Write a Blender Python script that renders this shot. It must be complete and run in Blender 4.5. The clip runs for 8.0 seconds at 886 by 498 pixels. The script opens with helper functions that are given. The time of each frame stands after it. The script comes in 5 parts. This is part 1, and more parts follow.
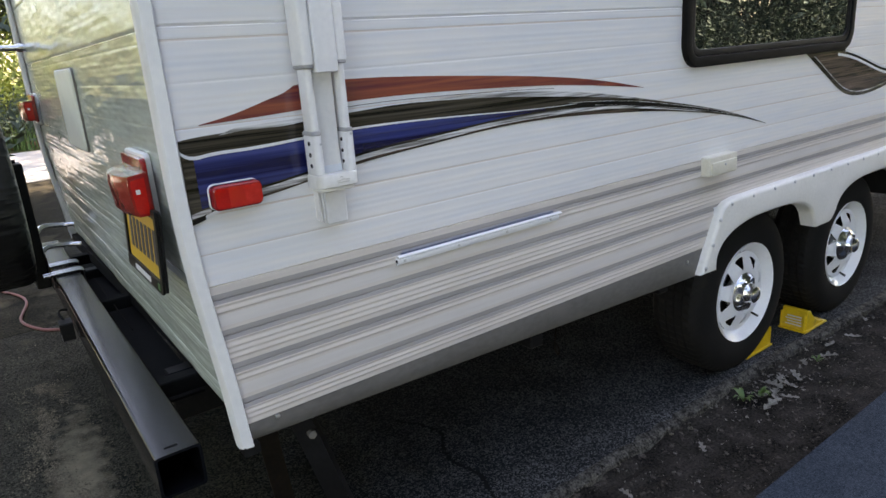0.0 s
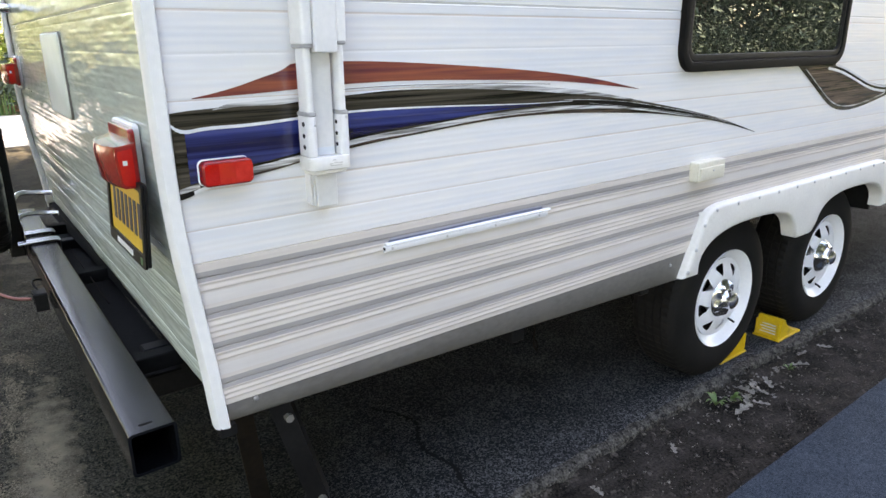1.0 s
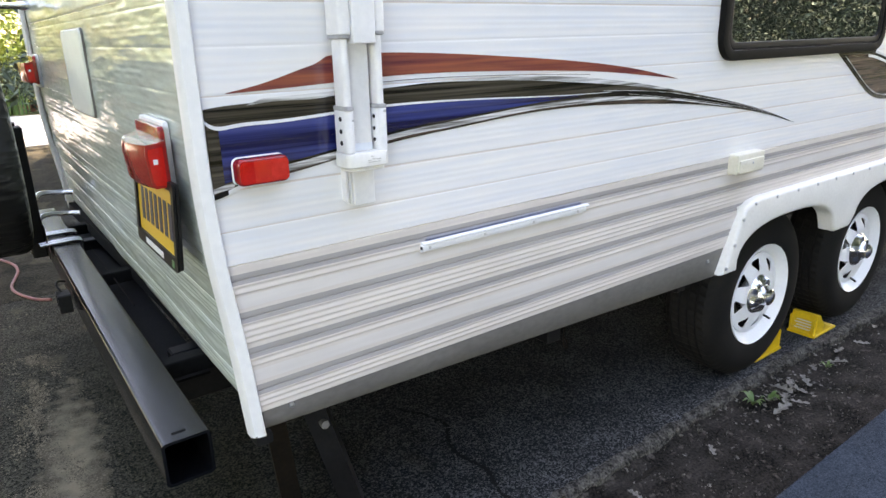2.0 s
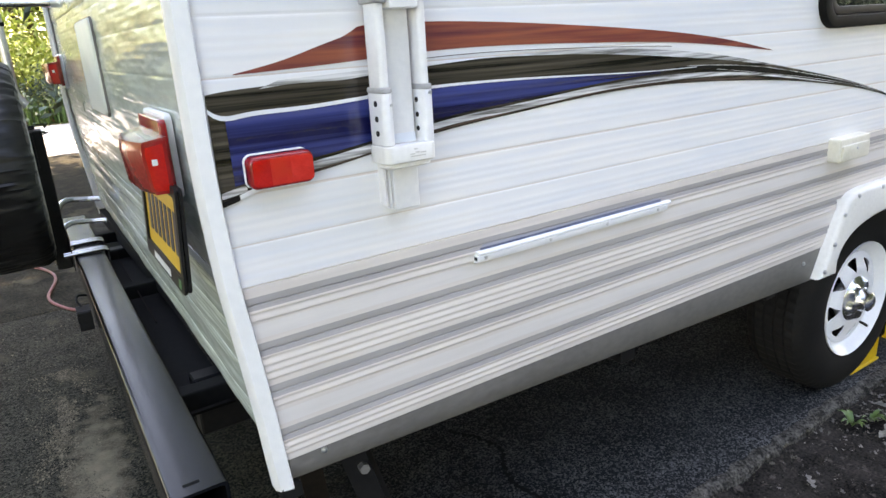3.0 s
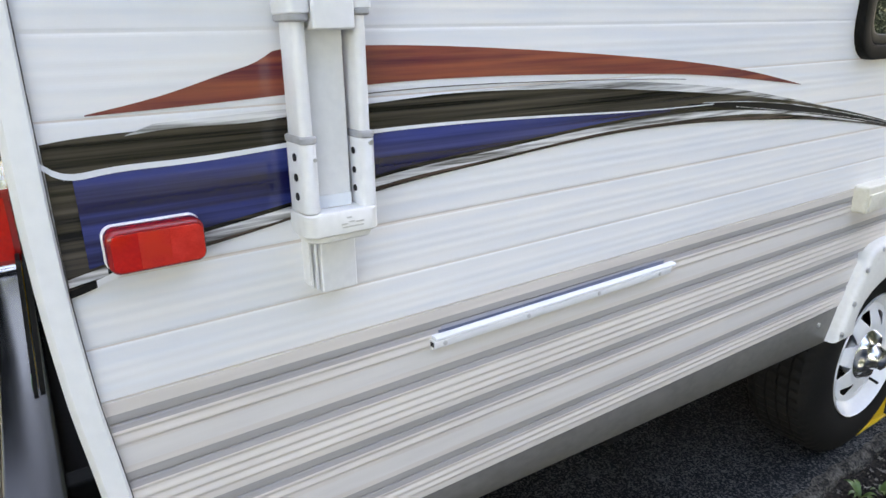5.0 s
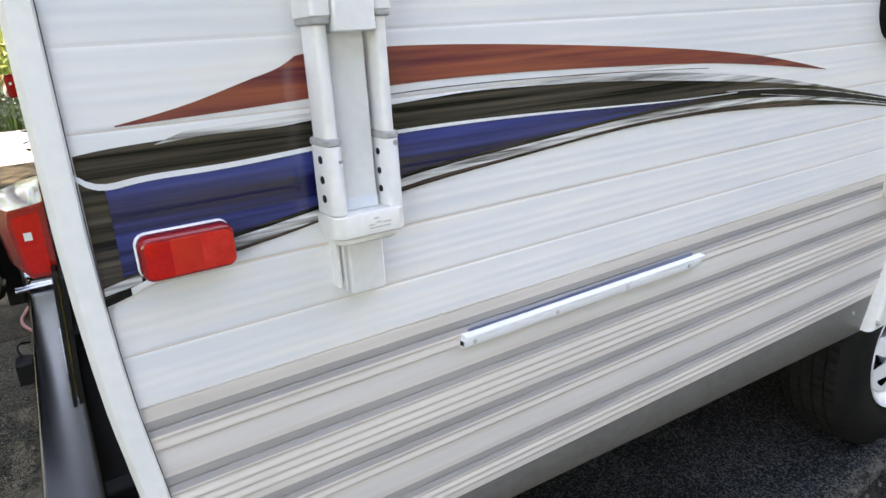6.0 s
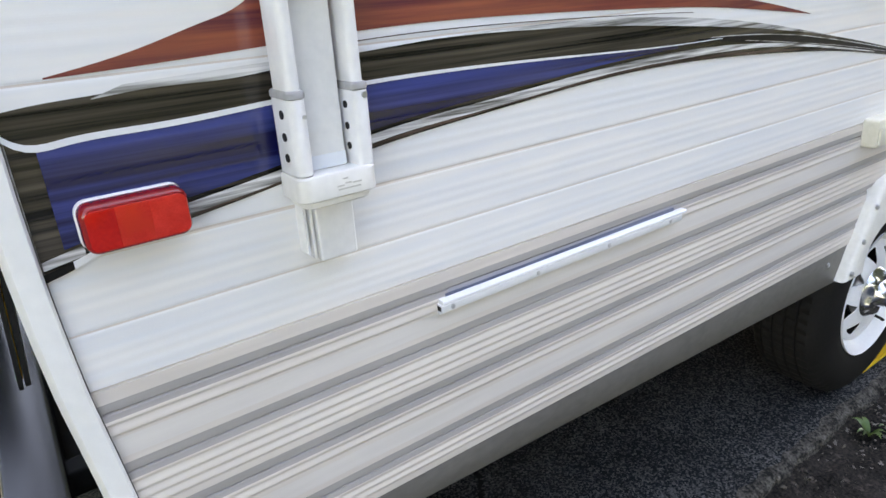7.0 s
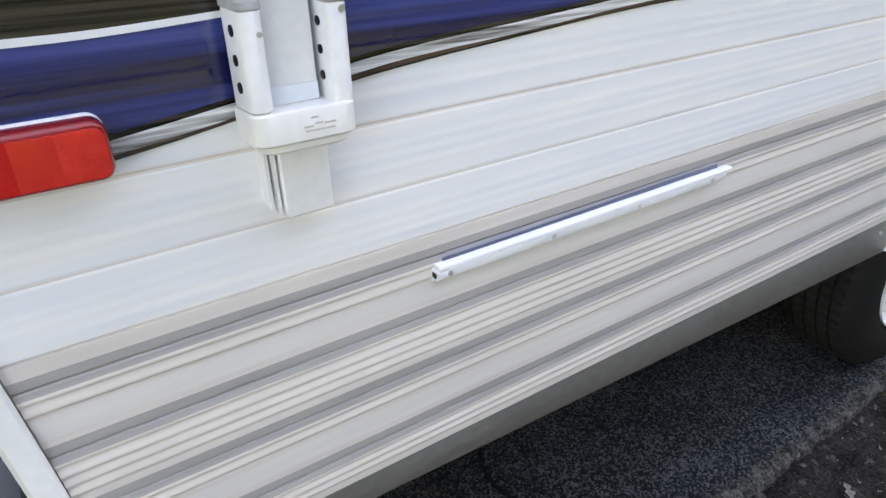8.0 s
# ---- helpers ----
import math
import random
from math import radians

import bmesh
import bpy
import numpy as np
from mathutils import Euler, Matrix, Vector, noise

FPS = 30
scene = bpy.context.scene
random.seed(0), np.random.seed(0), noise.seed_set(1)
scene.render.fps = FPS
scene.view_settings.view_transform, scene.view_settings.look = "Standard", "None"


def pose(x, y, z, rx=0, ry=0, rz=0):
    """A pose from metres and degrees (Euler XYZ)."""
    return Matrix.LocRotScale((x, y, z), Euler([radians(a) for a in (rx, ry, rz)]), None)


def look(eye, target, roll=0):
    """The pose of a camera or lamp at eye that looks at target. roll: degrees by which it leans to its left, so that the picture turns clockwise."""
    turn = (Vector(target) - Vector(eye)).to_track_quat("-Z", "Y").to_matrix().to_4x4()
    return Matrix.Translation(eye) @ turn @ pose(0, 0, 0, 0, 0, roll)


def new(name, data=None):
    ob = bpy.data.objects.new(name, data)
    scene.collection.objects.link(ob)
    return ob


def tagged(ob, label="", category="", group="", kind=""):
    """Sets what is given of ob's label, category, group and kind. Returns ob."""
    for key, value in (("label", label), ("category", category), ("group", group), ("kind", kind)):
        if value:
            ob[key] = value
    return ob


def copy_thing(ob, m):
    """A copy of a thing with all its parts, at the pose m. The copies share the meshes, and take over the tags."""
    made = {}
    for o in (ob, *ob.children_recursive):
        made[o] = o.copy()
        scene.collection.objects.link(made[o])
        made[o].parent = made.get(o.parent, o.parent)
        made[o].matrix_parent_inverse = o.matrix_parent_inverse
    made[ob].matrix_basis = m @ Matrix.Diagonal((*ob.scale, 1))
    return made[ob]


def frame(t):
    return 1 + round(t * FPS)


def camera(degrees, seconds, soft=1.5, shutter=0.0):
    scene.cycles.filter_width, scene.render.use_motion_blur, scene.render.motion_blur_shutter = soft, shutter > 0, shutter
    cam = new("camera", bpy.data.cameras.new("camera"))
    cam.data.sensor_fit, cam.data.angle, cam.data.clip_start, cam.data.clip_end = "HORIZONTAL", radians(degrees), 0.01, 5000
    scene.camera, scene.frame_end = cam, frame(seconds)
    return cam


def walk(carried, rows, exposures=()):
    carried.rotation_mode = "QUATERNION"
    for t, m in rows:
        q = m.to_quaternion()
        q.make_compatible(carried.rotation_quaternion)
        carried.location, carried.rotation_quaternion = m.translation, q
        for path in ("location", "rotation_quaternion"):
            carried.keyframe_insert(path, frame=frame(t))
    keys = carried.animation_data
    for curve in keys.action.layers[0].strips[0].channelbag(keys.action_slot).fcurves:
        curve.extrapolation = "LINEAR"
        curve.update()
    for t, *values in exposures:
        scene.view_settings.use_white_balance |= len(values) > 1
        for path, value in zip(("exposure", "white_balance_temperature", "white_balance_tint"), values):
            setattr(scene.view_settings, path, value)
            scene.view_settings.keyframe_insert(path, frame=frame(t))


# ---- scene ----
cam = camera(67.0, 8.0, soft=1.5)
PATH = [
    (0, (-0.324, -1.230, 1.311), (0.803, 0.323, 0.746), -4.2),
    (0.3, (-0.326, -1.230, 1.313), (0.788, 0.344, 0.784), -1.7),
    (0.5, (-0.341, -1.210, 1.290), (0.763, 0.367, 0.748), -1.8),
    (0.7, (-0.342, -1.199, 1.321), (0.780, 0.365, 0.779), -0.5),
    (1, (-0.336, -1.211, 1.308), (0.835, 0.298, 0.714), -0.5),
    (1.5, (-0.344, -1.196, 1.304), (0.809, 0.328, 0.714), -1.1),
    (1.7, (-0.348, -1.171, 1.312), (0.801, 0.352, 0.713), -0.7),
    (2.8, (-0.297, -0.980, 1.243), (0.793, 0.569, 0.601), -4.6),
    (3, (-0.230, -0.925, 1.251), (0.806, 0.673, 0.641), -3.4),
    (3.2, (-0.147, -0.860, 1.273), (0.813, 0.797, 0.698), -2.7),
    (3.5, (-0.058, -0.793, 1.262), (0.847, 0.904, 0.714), -3.8),
    (3.7, (-0.016, -0.765, 1.269), (0.951, 0.857, 0.614), -2.9),
    (4, (-0.020, -0.754, 1.268), (1.038, 0.841, 0.687), -1.4),
    (4.2, (-0.031, -0.722, 1.290), (1.047, 0.846, 0.676), -0.1),
    (5.3, (-0.031, -0.723, 1.289), (1.017, 0.856, 0.651), -1.9),
    (5.5, (-0.031, -0.729, 1.279), (1.002, 0.867, 0.659), -2.9),
    (6, (-0.038, -0.720, 1.283), (0.977, 0.890, 0.668), -3.5),
    (6.5, (-0.027, -0.707, 1.280), (1.044, 0.822, 0.563), -1.5),
    (7, (-0.014, -0.669, 1.273), (1.044, 0.855, 0.526), -3.7),
    (7.2, (-0.007, -0.645, 1.274), (1.094, 0.813, 0.462), -2.1),
    (7.5, (-0.000, -0.599, 1.257), (1.122, 0.816, 0.397), -1.6),
    (7.8, (0.038, -0.562, 1.248), (1.079, 0.877, 0.328), -1.5),
    (8, (0.085, -0.567, 1.242), (1.046, 0.924, 0.319), -1.7),
]
walk(cam, [(t, look(eye, target, roll)) for t, eye, target, roll in PATH],
     exposures=((0.0, 2.52, 8760, 20), (0.3, 2.60, 8760, 20), (0.5, 2.74, 8810, 20), (0.8, 3.10, 8810, 20), (1.0, 3.21, 8910, 20), (1.7, 3.27, 8960, 20),
                (3.0, 3.29, 8930, 20), (3.5, 3.25, 8880, 20), (4.0, 3.18, 8830, 20), (6.0, 3.13, 9080, 20), (8.0, 3.15, 9080, 20)))

# ---------- world, sun ----------
SUN_AZ, SUN_EL = radians(55), radians(54)      # azimuth from +Y towards +X
world = bpy.data.worlds.new("world")
scene.world = world
world.use_nodes = True
wn = world.node_tree
sky = wn.nodes.new("ShaderNodeTexSky")
sky.sky_type = 'NISHITA'
sky.sun_disc = False
sky.sun_elevation = SUN_EL
sky.sun_rotation = SUN_AZ
wn.links.new(sky.outputs["Color"], wn.nodes["Background"].inputs["Color"])
wn.nodes["Background"].inputs["Strength"].default_value = 0.15
sun_data = bpy.data.lights.new("sun", 'SUN')
sun_data.energy, sun_data.angle, sun_data.color = 3.0, radians(0.6), (1.0, 0.95, 0.87)
sun = new("sun", sun_data)
sun_dir = Vector((math.sin(SUN_AZ) * math.cos(SUN_EL), math.cos(SUN_AZ) * math.cos(SUN_EL), math.sin(SUN_EL)))
sun.matrix_world = look(sun_dir * 40, (0, 0, 0))


# ---------- materials ----------
def material(name, c1, c2, rough=0.5, metal=0.0, scale=8.0, fine=120.0, bump=0.0, stretch=(1, 1, 1), coat=0.0,
             var=0.5, random_tint=0.0, spec=0.5, c3=None, c3_scale=2.0, c3_at=0.6, lo=0.36, hi=0.64, cell=0.0, cell_amount=0.5):
    """Two-scale noise between two colours, roughness that varies with it, and a fine relief."""
    m = bpy.data.materials.new(name)
    m.use_nodes = True
    nt = m.node_tree
    b = nt.nodes["Principled BSDF"]
    tc = nt.nodes.new("ShaderNodeTexCoord")
    mp = nt.nodes.new("ShaderNodeMapping")
    mp.inputs["Scale"].default_value = stretch
    nt.links.new(tc.outputs["Object"], mp.inputs["Vector"])
    big, small = nt.nodes.new("ShaderNodeTexNoise"), nt.nodes.new("ShaderNodeTexNoise")
    for n, s in ((big, scale), (small, fine)):
        n.inputs["Scale"].default_value, n.inputs["Detail"].default_value = s, 5.0
        nt.links.new(mp.outputs["Vector"], n.inputs["Vector"])
    mix = nt.nodes.new("ShaderNodeMix")
    mix.data_type = 'FLOAT'
    mix.inputs[0].default_value = var
    nt.links.new(big.outputs["Fac"], mix.inputs[2])
    nt.links.new(small.outputs["Fac"], mix.inputs[3])
    fac = mix.outputs[0]
    if cell:
        vo = nt.nodes.new("ShaderNodeTexVoronoi")
        vo.inputs["Scale"].default_value = cell
        nt.links.new(tc.outputs["Object"], vo.inputs["Vector"])
        se = nt.nodes.new("ShaderNodeSeparateColor")
        nt.links.new(vo.outputs["Color"], se.inputs[0])
        mc = nt.nodes.new("ShaderNodeMix")
        mc.data_type = 'FLOAT'
        mc.inputs[0].default_value = cell_amount
        nt.links.new(fac, mc.inputs[2])
        nt.links.new(se.outputs[0], mc.inputs[3])
        fac = mc.outputs[0]
    ramp = nt.nodes.new("ShaderNodeValToRGB")
    ramp.color_ramp.elements[0].position, ramp.color_ramp.elements[1].position = lo, hi
    ramp.color_ramp.elements[0].color, ramp.color_ramp.elements[1].color = (*c1, 1), (*c2, 1)
    nt.links.new(fac, ramp.inputs["Fac"])
    col = ramp.outputs["Color"]
    if c3:
        st = nt.nodes.new("ShaderNodeTexNoise")
        st.inputs["Scale"].default_value, st.inputs["Detail"].default_value = c3_scale, 8.0
        nt.links.new(tc.outputs["Object"], st.inputs["Vector"])
        r3 = nt.nodes.new("ShaderNodeValToRGB")
        r3.color_ramp.elements[0].position, r3.color_ramp.elements[1].position = c3_at, c3_at + 0.12
        nt.links.new(st.outputs["Fac"], r3.inputs["Fac"])
        mx = nt.nodes.new("ShaderNodeMix")
        mx.data_type = 'RGBA'
        nt.links.new(r3.outputs["Color"], mx.inputs[0])
        nt.links.new(col, mx.inputs[6])
        mx.inputs[7].default_value = (*c3, 1)
        col = mx.outputs[2]
    if random_tint:
        oi = nt.nodes.new("ShaderNodeNewGeometry")
        hs = nt.nodes.new("ShaderNodeHueSaturation")
        rr = nt.nodes.new("ShaderNodeMapRange")
        rr.inputs[3].default_value, rr.inputs[4].default_value = 1 - random_tint, 1 + random_tint
        nt.links.new(oi.outputs["Random Per Island"], rr.inputs[0])
        nt.links.new(rr.outputs[0], hs.inputs["Value"])
        nt.links.new(col, hs.inputs["Color"])
        col = hs.outputs["Color"]
    nt.links.new(col, b.inputs["Base Color"])
    rg = nt.nodes.new("ShaderNodeMapRange")
    rg.inputs[3].default_value, rg.inputs[4].default_value = max(0.02, rough - 0.08), min(1, rough + 0.08)
    nt.links.new(mix.outputs[0], rg.inputs[0])
    nt.links.new(rg.outputs[0], b.inputs["Roughness"])
    b.inputs["Metallic"].default_value = metal
    b.inputs["Coat Weight"].default_value = coat
    b.inputs["Coat Roughness"].default_value = 0.08
    b.inputs["Specular IOR Level"].default_value = spec
    if bump:
        bp = nt.nodes.new("ShaderNodeBump")
        bp.inputs["Strength"].default_value, bp.inputs["Distance"].default_value = min(1, bump), 0.004
        nt.links.new(fac, bp.inputs["Height"])
        nt.links.new(bp.outputs["Normal"], b.inputs["Normal"])
    return m


def glass(name, color, rough=0.03, weight=0.6):
    m = bpy.data.materials.new(name)
    m.use_nodes = True
    b = m.node_tree.nodes["Principled BSDF"]
    b.inputs["Base Color"].default_value = (*color, 1)
    b.inputs["Roughness"].default_value = rough
    b.inputs["Transmission Weight"].default_value = weight
    b.inputs["IOR"].default_value = 1.5
    return m


STREAK = (0.6, 8, 9)
SIDING_WHITE = material("siding_white", (0.74, 0.762, 0.795), (0.865, 0.843, 0.82), 0.33, 0, 1.2, 9, 0.0, STREAK, coat=0.15)
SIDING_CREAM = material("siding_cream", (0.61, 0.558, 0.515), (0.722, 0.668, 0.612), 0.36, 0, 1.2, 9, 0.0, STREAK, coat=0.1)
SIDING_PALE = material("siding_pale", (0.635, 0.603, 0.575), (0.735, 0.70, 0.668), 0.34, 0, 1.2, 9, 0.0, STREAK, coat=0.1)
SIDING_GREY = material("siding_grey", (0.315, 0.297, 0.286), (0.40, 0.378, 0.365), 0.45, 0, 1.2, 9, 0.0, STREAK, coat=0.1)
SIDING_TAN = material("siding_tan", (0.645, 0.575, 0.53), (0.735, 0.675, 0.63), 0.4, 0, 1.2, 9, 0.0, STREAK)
# white siding on the rear, its shade and green cast put into the colour
REAR_SHADED = material("rear_siding_shaded", (0.455, 0.525, 0.46), (0.57, 0.64, 0.57), 0.20, 0, 3.0, 18, 0.06, (3, 1, 6), coat=0.25)
HATCH_WHITE = material("hatch_white", (0.64, 0.685, 0.625), (0.72, 0.76, 0.70), 0.42, 0, 4, 30, 0.01)
TRIM_WHITE = material("trim_white", (0.76, 0.77, 0.77), (0.83, 0.835, 0.83), 0.38, 0, 6, 60, 0.03, c3=(0.55, 0.53, 0.48), c3_scale=9, c3_at=0.72)
PLASTIC_WHITE = material("plastic_white", (0.72, 0.71, 0.67), (0.80, 0.79, 0.75), 0.42, 0, 8, 90, 0.03, c3=(0.52, 0.47, 0.40), c3_scale=14, c3_at=0.70)
ARM_WHITE = material("arm_white", (0.74, 0.745, 0.75), (0.82, 0.82, 0.815), 0.36, 0, 10, 90, 0.02, c3=(0.6, 0.58, 0.54), c3_scale=18, c3_at=0.74)
CREAM_PLASTIC = material("cream_plastic", (0.66, 0.63, 0.52), (0.75, 0.72, 0.62), 0.45, 0, 20, 120, 0.02)
SKIRT_GREY = material("skirt_metal", (0.125, 0.118, 0.108), (0.180, 0.171, 0.158), 0.42, 0.10, 3, 40, 0.04, (1, 1, 2), c3=(0.17, 0.16, 0.148), c3_scale=6, c3_at=0.60)
ALUMINIUM = material("aluminium", (0.80, 0.82, 0.85), (0.87, 0.88, 0.90), 0.25, 0.0, 30, 200, 0.02, (0.3, 4, 4))
CHROME = material("chrome", (0.62, 0.63, 0.65), (0.76, 0.77, 0.78), 0.2, 1.0, 10, 80)
GALV = material("galvanised", (0.55, 0.56, 0.57), (0.68, 0.69, 0.7), 0.3, 0.9, 14, 90, 0.02)
BLACK_PAINT = material("black_paint", (0.002, 0.0024, 0.0030), (0.007, 0.0078, 0.0092), 0.22, 0.0, 4, 12, 0.0, (2, 0.7, 2), spec=0.25)
BLACK_STEEL = material("black_steel", (0.004, 0.004, 0.0045), (0.011, 0.011, 0.0115), 0.5, 0.0, 6, 80, 0.08, spec=0.22)
RUSTY = material("rusty_steel", (0.005, 0.004, 0.003), (0.013, 0.0095, 0.0068), 0.8, 0.0, 12, 80, 0.3, spec=0.12)
RUBBER = material("rubber", (0.004, 0.004, 0.004), (0.011, 0.0105, 0.010), 0.75, 0, 9, 150, 0.12, spec=0.2, c3=(0.016, 0.0135, 0.011), c3_scale=9, c3_at=0.64)
COVER_VINYL = material("cover_vinyl", (0.004, 0.004, 0.0045), (0.011, 0.011, 0.0117), 0.33, 0, 7, 40, 0.35, (1, 1, 3), spec=0.42)
RIM_WHITE = material("rim_white", (0.78, 0.80, 0.83), (0.84, 0.855, 0.87), 0.3, 0, 12, 90, 0.01, coat=0.2)
DARK_FRAME = material("dark_bronze", (0.006, 0.0058, 0.0054), (0.012, 0.0114, 0.0104), 0.6, 0.0, 20, 120, 0.02, spec=0.08)
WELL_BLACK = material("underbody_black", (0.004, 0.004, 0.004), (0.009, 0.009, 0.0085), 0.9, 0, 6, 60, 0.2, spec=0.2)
RED_LENS = material("red_lens", (0.50, 0.006, 0.004), (0.62, 0.011, 0.006), 0.16, 0, 40, 260, 0.02, coat=0.1, spec=0.35)
RED_GRAIN = material("red_grained_lens", (0.58, 0.016, 0.010), (0.76, 0.040, 0.026), 0.24, 0, 60, 1100, 0.30, coat=0.1, spec=0.35)
RED_FACET = material("red_faceted_lens", (0.56, 0.015, 0.009), (0.72, 0.036, 0.022), 0.2, 0, 40, 700, 0.22, coat=0.1, spec=0.35, c3=(0.62, 0.028, 0.012), c3_scale=30, c3_at=0.52)
RED_DARK = material("red_lens_deep", (0.26, 0.006, 0.007), (0.36, 0.010, 0.010), 0.2, 0, 40, 260, 0.03, coat=0.4)
CLEAR_LENS = glass("clear_lens", (0.95, 0.80, 0.78), 0.08, 0.75)
PINK_LENS = material("hazed_red_lens", (0.26, 0.012, 0.010), (0.38, 0.034, 0.028), 0.16, 0, 30, 200, 0.04, coat=0.35)
WINDOW_GLASS = glass("tinted_glass", (0.010, 0.012, 0.011), 0.004, 0.0)
WINDOW_GLASS.node_tree.nodes["Principled BSDF"].inputs["IOR"].default_value = 4.8
YELLOW_PLATE = material("yellow_plate", (0.66, 0.40, 0.025), (0.74, 0.47, 0.04), 0.4, 0, 30, 150, 0.02)
PLATE_BLUE = material("plate_dark_blue", (0.012, 0.016, 0.05), (0.02, 0.025, 0.07), 0.45, 0, 30, 150)
PLATE_GREEN = material("plate_green_badge", (0.05, 0.16, 0.06), (0.08, 0.22, 0.09), 0.45, 0, 30, 150)
YELLOW_PLASTIC = material("yellow_plastic", (0.50, 0.32, 0.008), (0.62, 0.41, 0.016), 0.42, 0, 14, 90, 0.05, c3=(0.30, 0.21, 0.05), c3_scale=16, c3_at=0.62)
LABEL_GREY = material("label_grey", (0.46, 0.45, 0.41), (0.58, 0.56, 0.52), 0.5, 0, 60, 200)
HOSE_RED = material("red_hose", (0.20, 0.075, 0.068), (0.29, 0.12, 0.105), 0.6, 0, 20, 90)
D_RED = material("decal_red", (0.13, 0.028, 0.040), (0.36, 0.095, 0.055), 0.14, 0, 1.6, 7, 0, (0.6, 8, 20), coat=0.35, lo=0.38, hi=0.60)
# black decal; the brown streaks are reflections put into its colour
D_DARK = material("decal_dark", (0.003, 0.003, 0.0032), (0.125, 0.105, 0.080), 0.15, 0, 1.3, 6, 0, (0.35, 8, 26), spec=0.3, coat=0.15, lo=0.43, hi=0.66)
# blue decal; the paler bands are painted reflections too
D_BLUE = material("decal_blue", (0.004, 0.005, 0.050), (0.036, 0.056, 0.235), 0.10, 0, 1.2, 5, 0, (0.3, 8, 19), coat=0.35, lo=0.42, hi=0.60)
D_SILVER = material("decal_silver", (0.14, 0.135, 0.128), (0.80, 0.80, 0.81), 0.2, 0.1, 1.6, 8, 0, (1.0, 8, 30), coat=0.3, lo=0.42, hi=0.58)
D_WHITE = material("decal_white", (0.72, 0.74, 0.78), (0.82, 0.83, 0.85), 0.25, 0, 2, 8, 0, STREAK)
D_BLACK = material("decal_black", (0.004, 0.004, 0.0042), (0.016, 0.0145, 0.0135), 0.25, 0, 2, 8, 0, STREAK, spec=0.16)
D_BROWN = material("decal_brown", (0.018, 0.013, 0.011), (0.135, 0.090, 0.070), 0.25, 0, 2, 8, 0, (0.8, 8, 26), spec=0.16, lo=0.40, hi=0.62)
# two tones of the bluish shade above the awning track
TRACK_SHADE_DARK = material("track_shade_dark", (0.045, 0.065, 0.12), (0.12, 0.14, 0.20), 0.5, 0, 6, 30, 0, STREAK)
TRACK_SHADE_PALE = material("track_shade_pale", (0.27, 0.28, 0.32), (0.36, 0.36, 0.38), 0.5, 0, 6, 30, 0, STREAK)
SEAL_GREY = material("seal_grey", (0.30, 0.30, 0.30), (0.42, 0.42, 0.42), 0.5, 0, 20, 90, 0.02)
PALE_BLUE = material("pale_blue_strip", (0.66, 0.71, 0.77), (0.73, 0.77, 0.82), 0.4, 0, 12, 60)
TAN_GRIT = material("dried_mud", (0.10, 0.085, 0.060), (0.21, 0.178, 0.125), 0.95, 0, 30, 140, 0.5, random_tint=0.35, spec=0.1)
CONCRETE = material("stained_concrete", (0.008, 0.0076, 0.0052), (0.098, 0.086, 0.058), 0.92, 0, 5.5, 60, 0.9, var=0.45, c3=(0.125, 0.105, 0.070), c3_scale=2.6, c3_at=0.59, lo=0.40, hi=0.76, spec=0.10, cell=260, cell_amount=0.26)
EDGE_STONE = material("broken_edge", (0.020, 0.019, 0.017), (0.165, 0.157, 0.139), 0.95, 0, 30, 120, 1.0, random_tint=0.45, spec=0.15, lo=0.42, hi=0.68)
ROAD = material("blue_grey_asphalt", (0.011, 0.0185, 0.028), (0.050, 0.069, 0.093), 0.9, 0, 8, 60, 0.7, var=0.5, spec=0.15, lo=0.3, hi=0.8, cell=300, cell_amount=0.4)
SOIL = material("dark_soil", (0.0035, 0.003, 0.0026), (0.050, 0.044, 0.038), 0.95, 0, 9, 120, 1.0, c3=(0.085, 0.075, 0.064), c3_scale=30, c3_at=0.60, spec=0.1, lo=0.38, hi=0.68)
GRASSY = material("meadow_ground", (0.05, 0.07, 0.02), (0.13, 0.15, 0.05), 0.95, 0, 3, 40, 0.6)
PATH_LIGHT = material("pale_concrete", (0.46, 0.44, 0.40), (0.60, 0.58, 0.54), 0.9, 0, 4, 60, 0.3)
BRICK = material("edging_brick", (0.26, 0.10, 0.06), (0.36, 0.16, 0.10), 0.85, 0, 14, 90, 0.5, random_tint=0.2)
DEAD_LEAF = material("dead_leaf", (0.06, 0.056, 0.050), (0.20, 0.19, 0.172), 0.8, 0, 40, 200, 0.3, random_tint=0.45)
PALE_LEAF = material("pale_leaf", (0.09, 0.085, 0.074), (0.25, 0.237, 0.21), 0.75, 0, 30, 160, 0.3)
BARK = material("bark", (0.06, 0.045, 0.03), (0.14, 0.11, 0.08), 0.95, 0, 8, 50, 1.0, (1, 1, 0.3))
LEAF_DARK = material("leaf_dark", (0.035, 0.055, 0.038), (0.185, 0.235, 0.180), 0.8, 0, 1.3, 9, 0, random_tint=0.4, spec=0.08, var=0.35)
LEAF_SUN = material("leaf_bright", (0.19, 0.26, 0.04), (0.38, 0.43, 0.09), 0.5, 0, 5, 40, 0, random_tint=0.4)
LEAF_MID = material("leaf_mid", (0.05, 0.11, 0.02), (0.11, 0.19, 0.045), 0.5, 0, 5, 40, 0, random_tint=0.4)
LEAF_AUTUMN = material("leaf_gold", (0.38, 0.24, 0.04), (0.50, 0.36, 0.08), 0.55, 0, 5, 40, 0, random_tint=0.35)


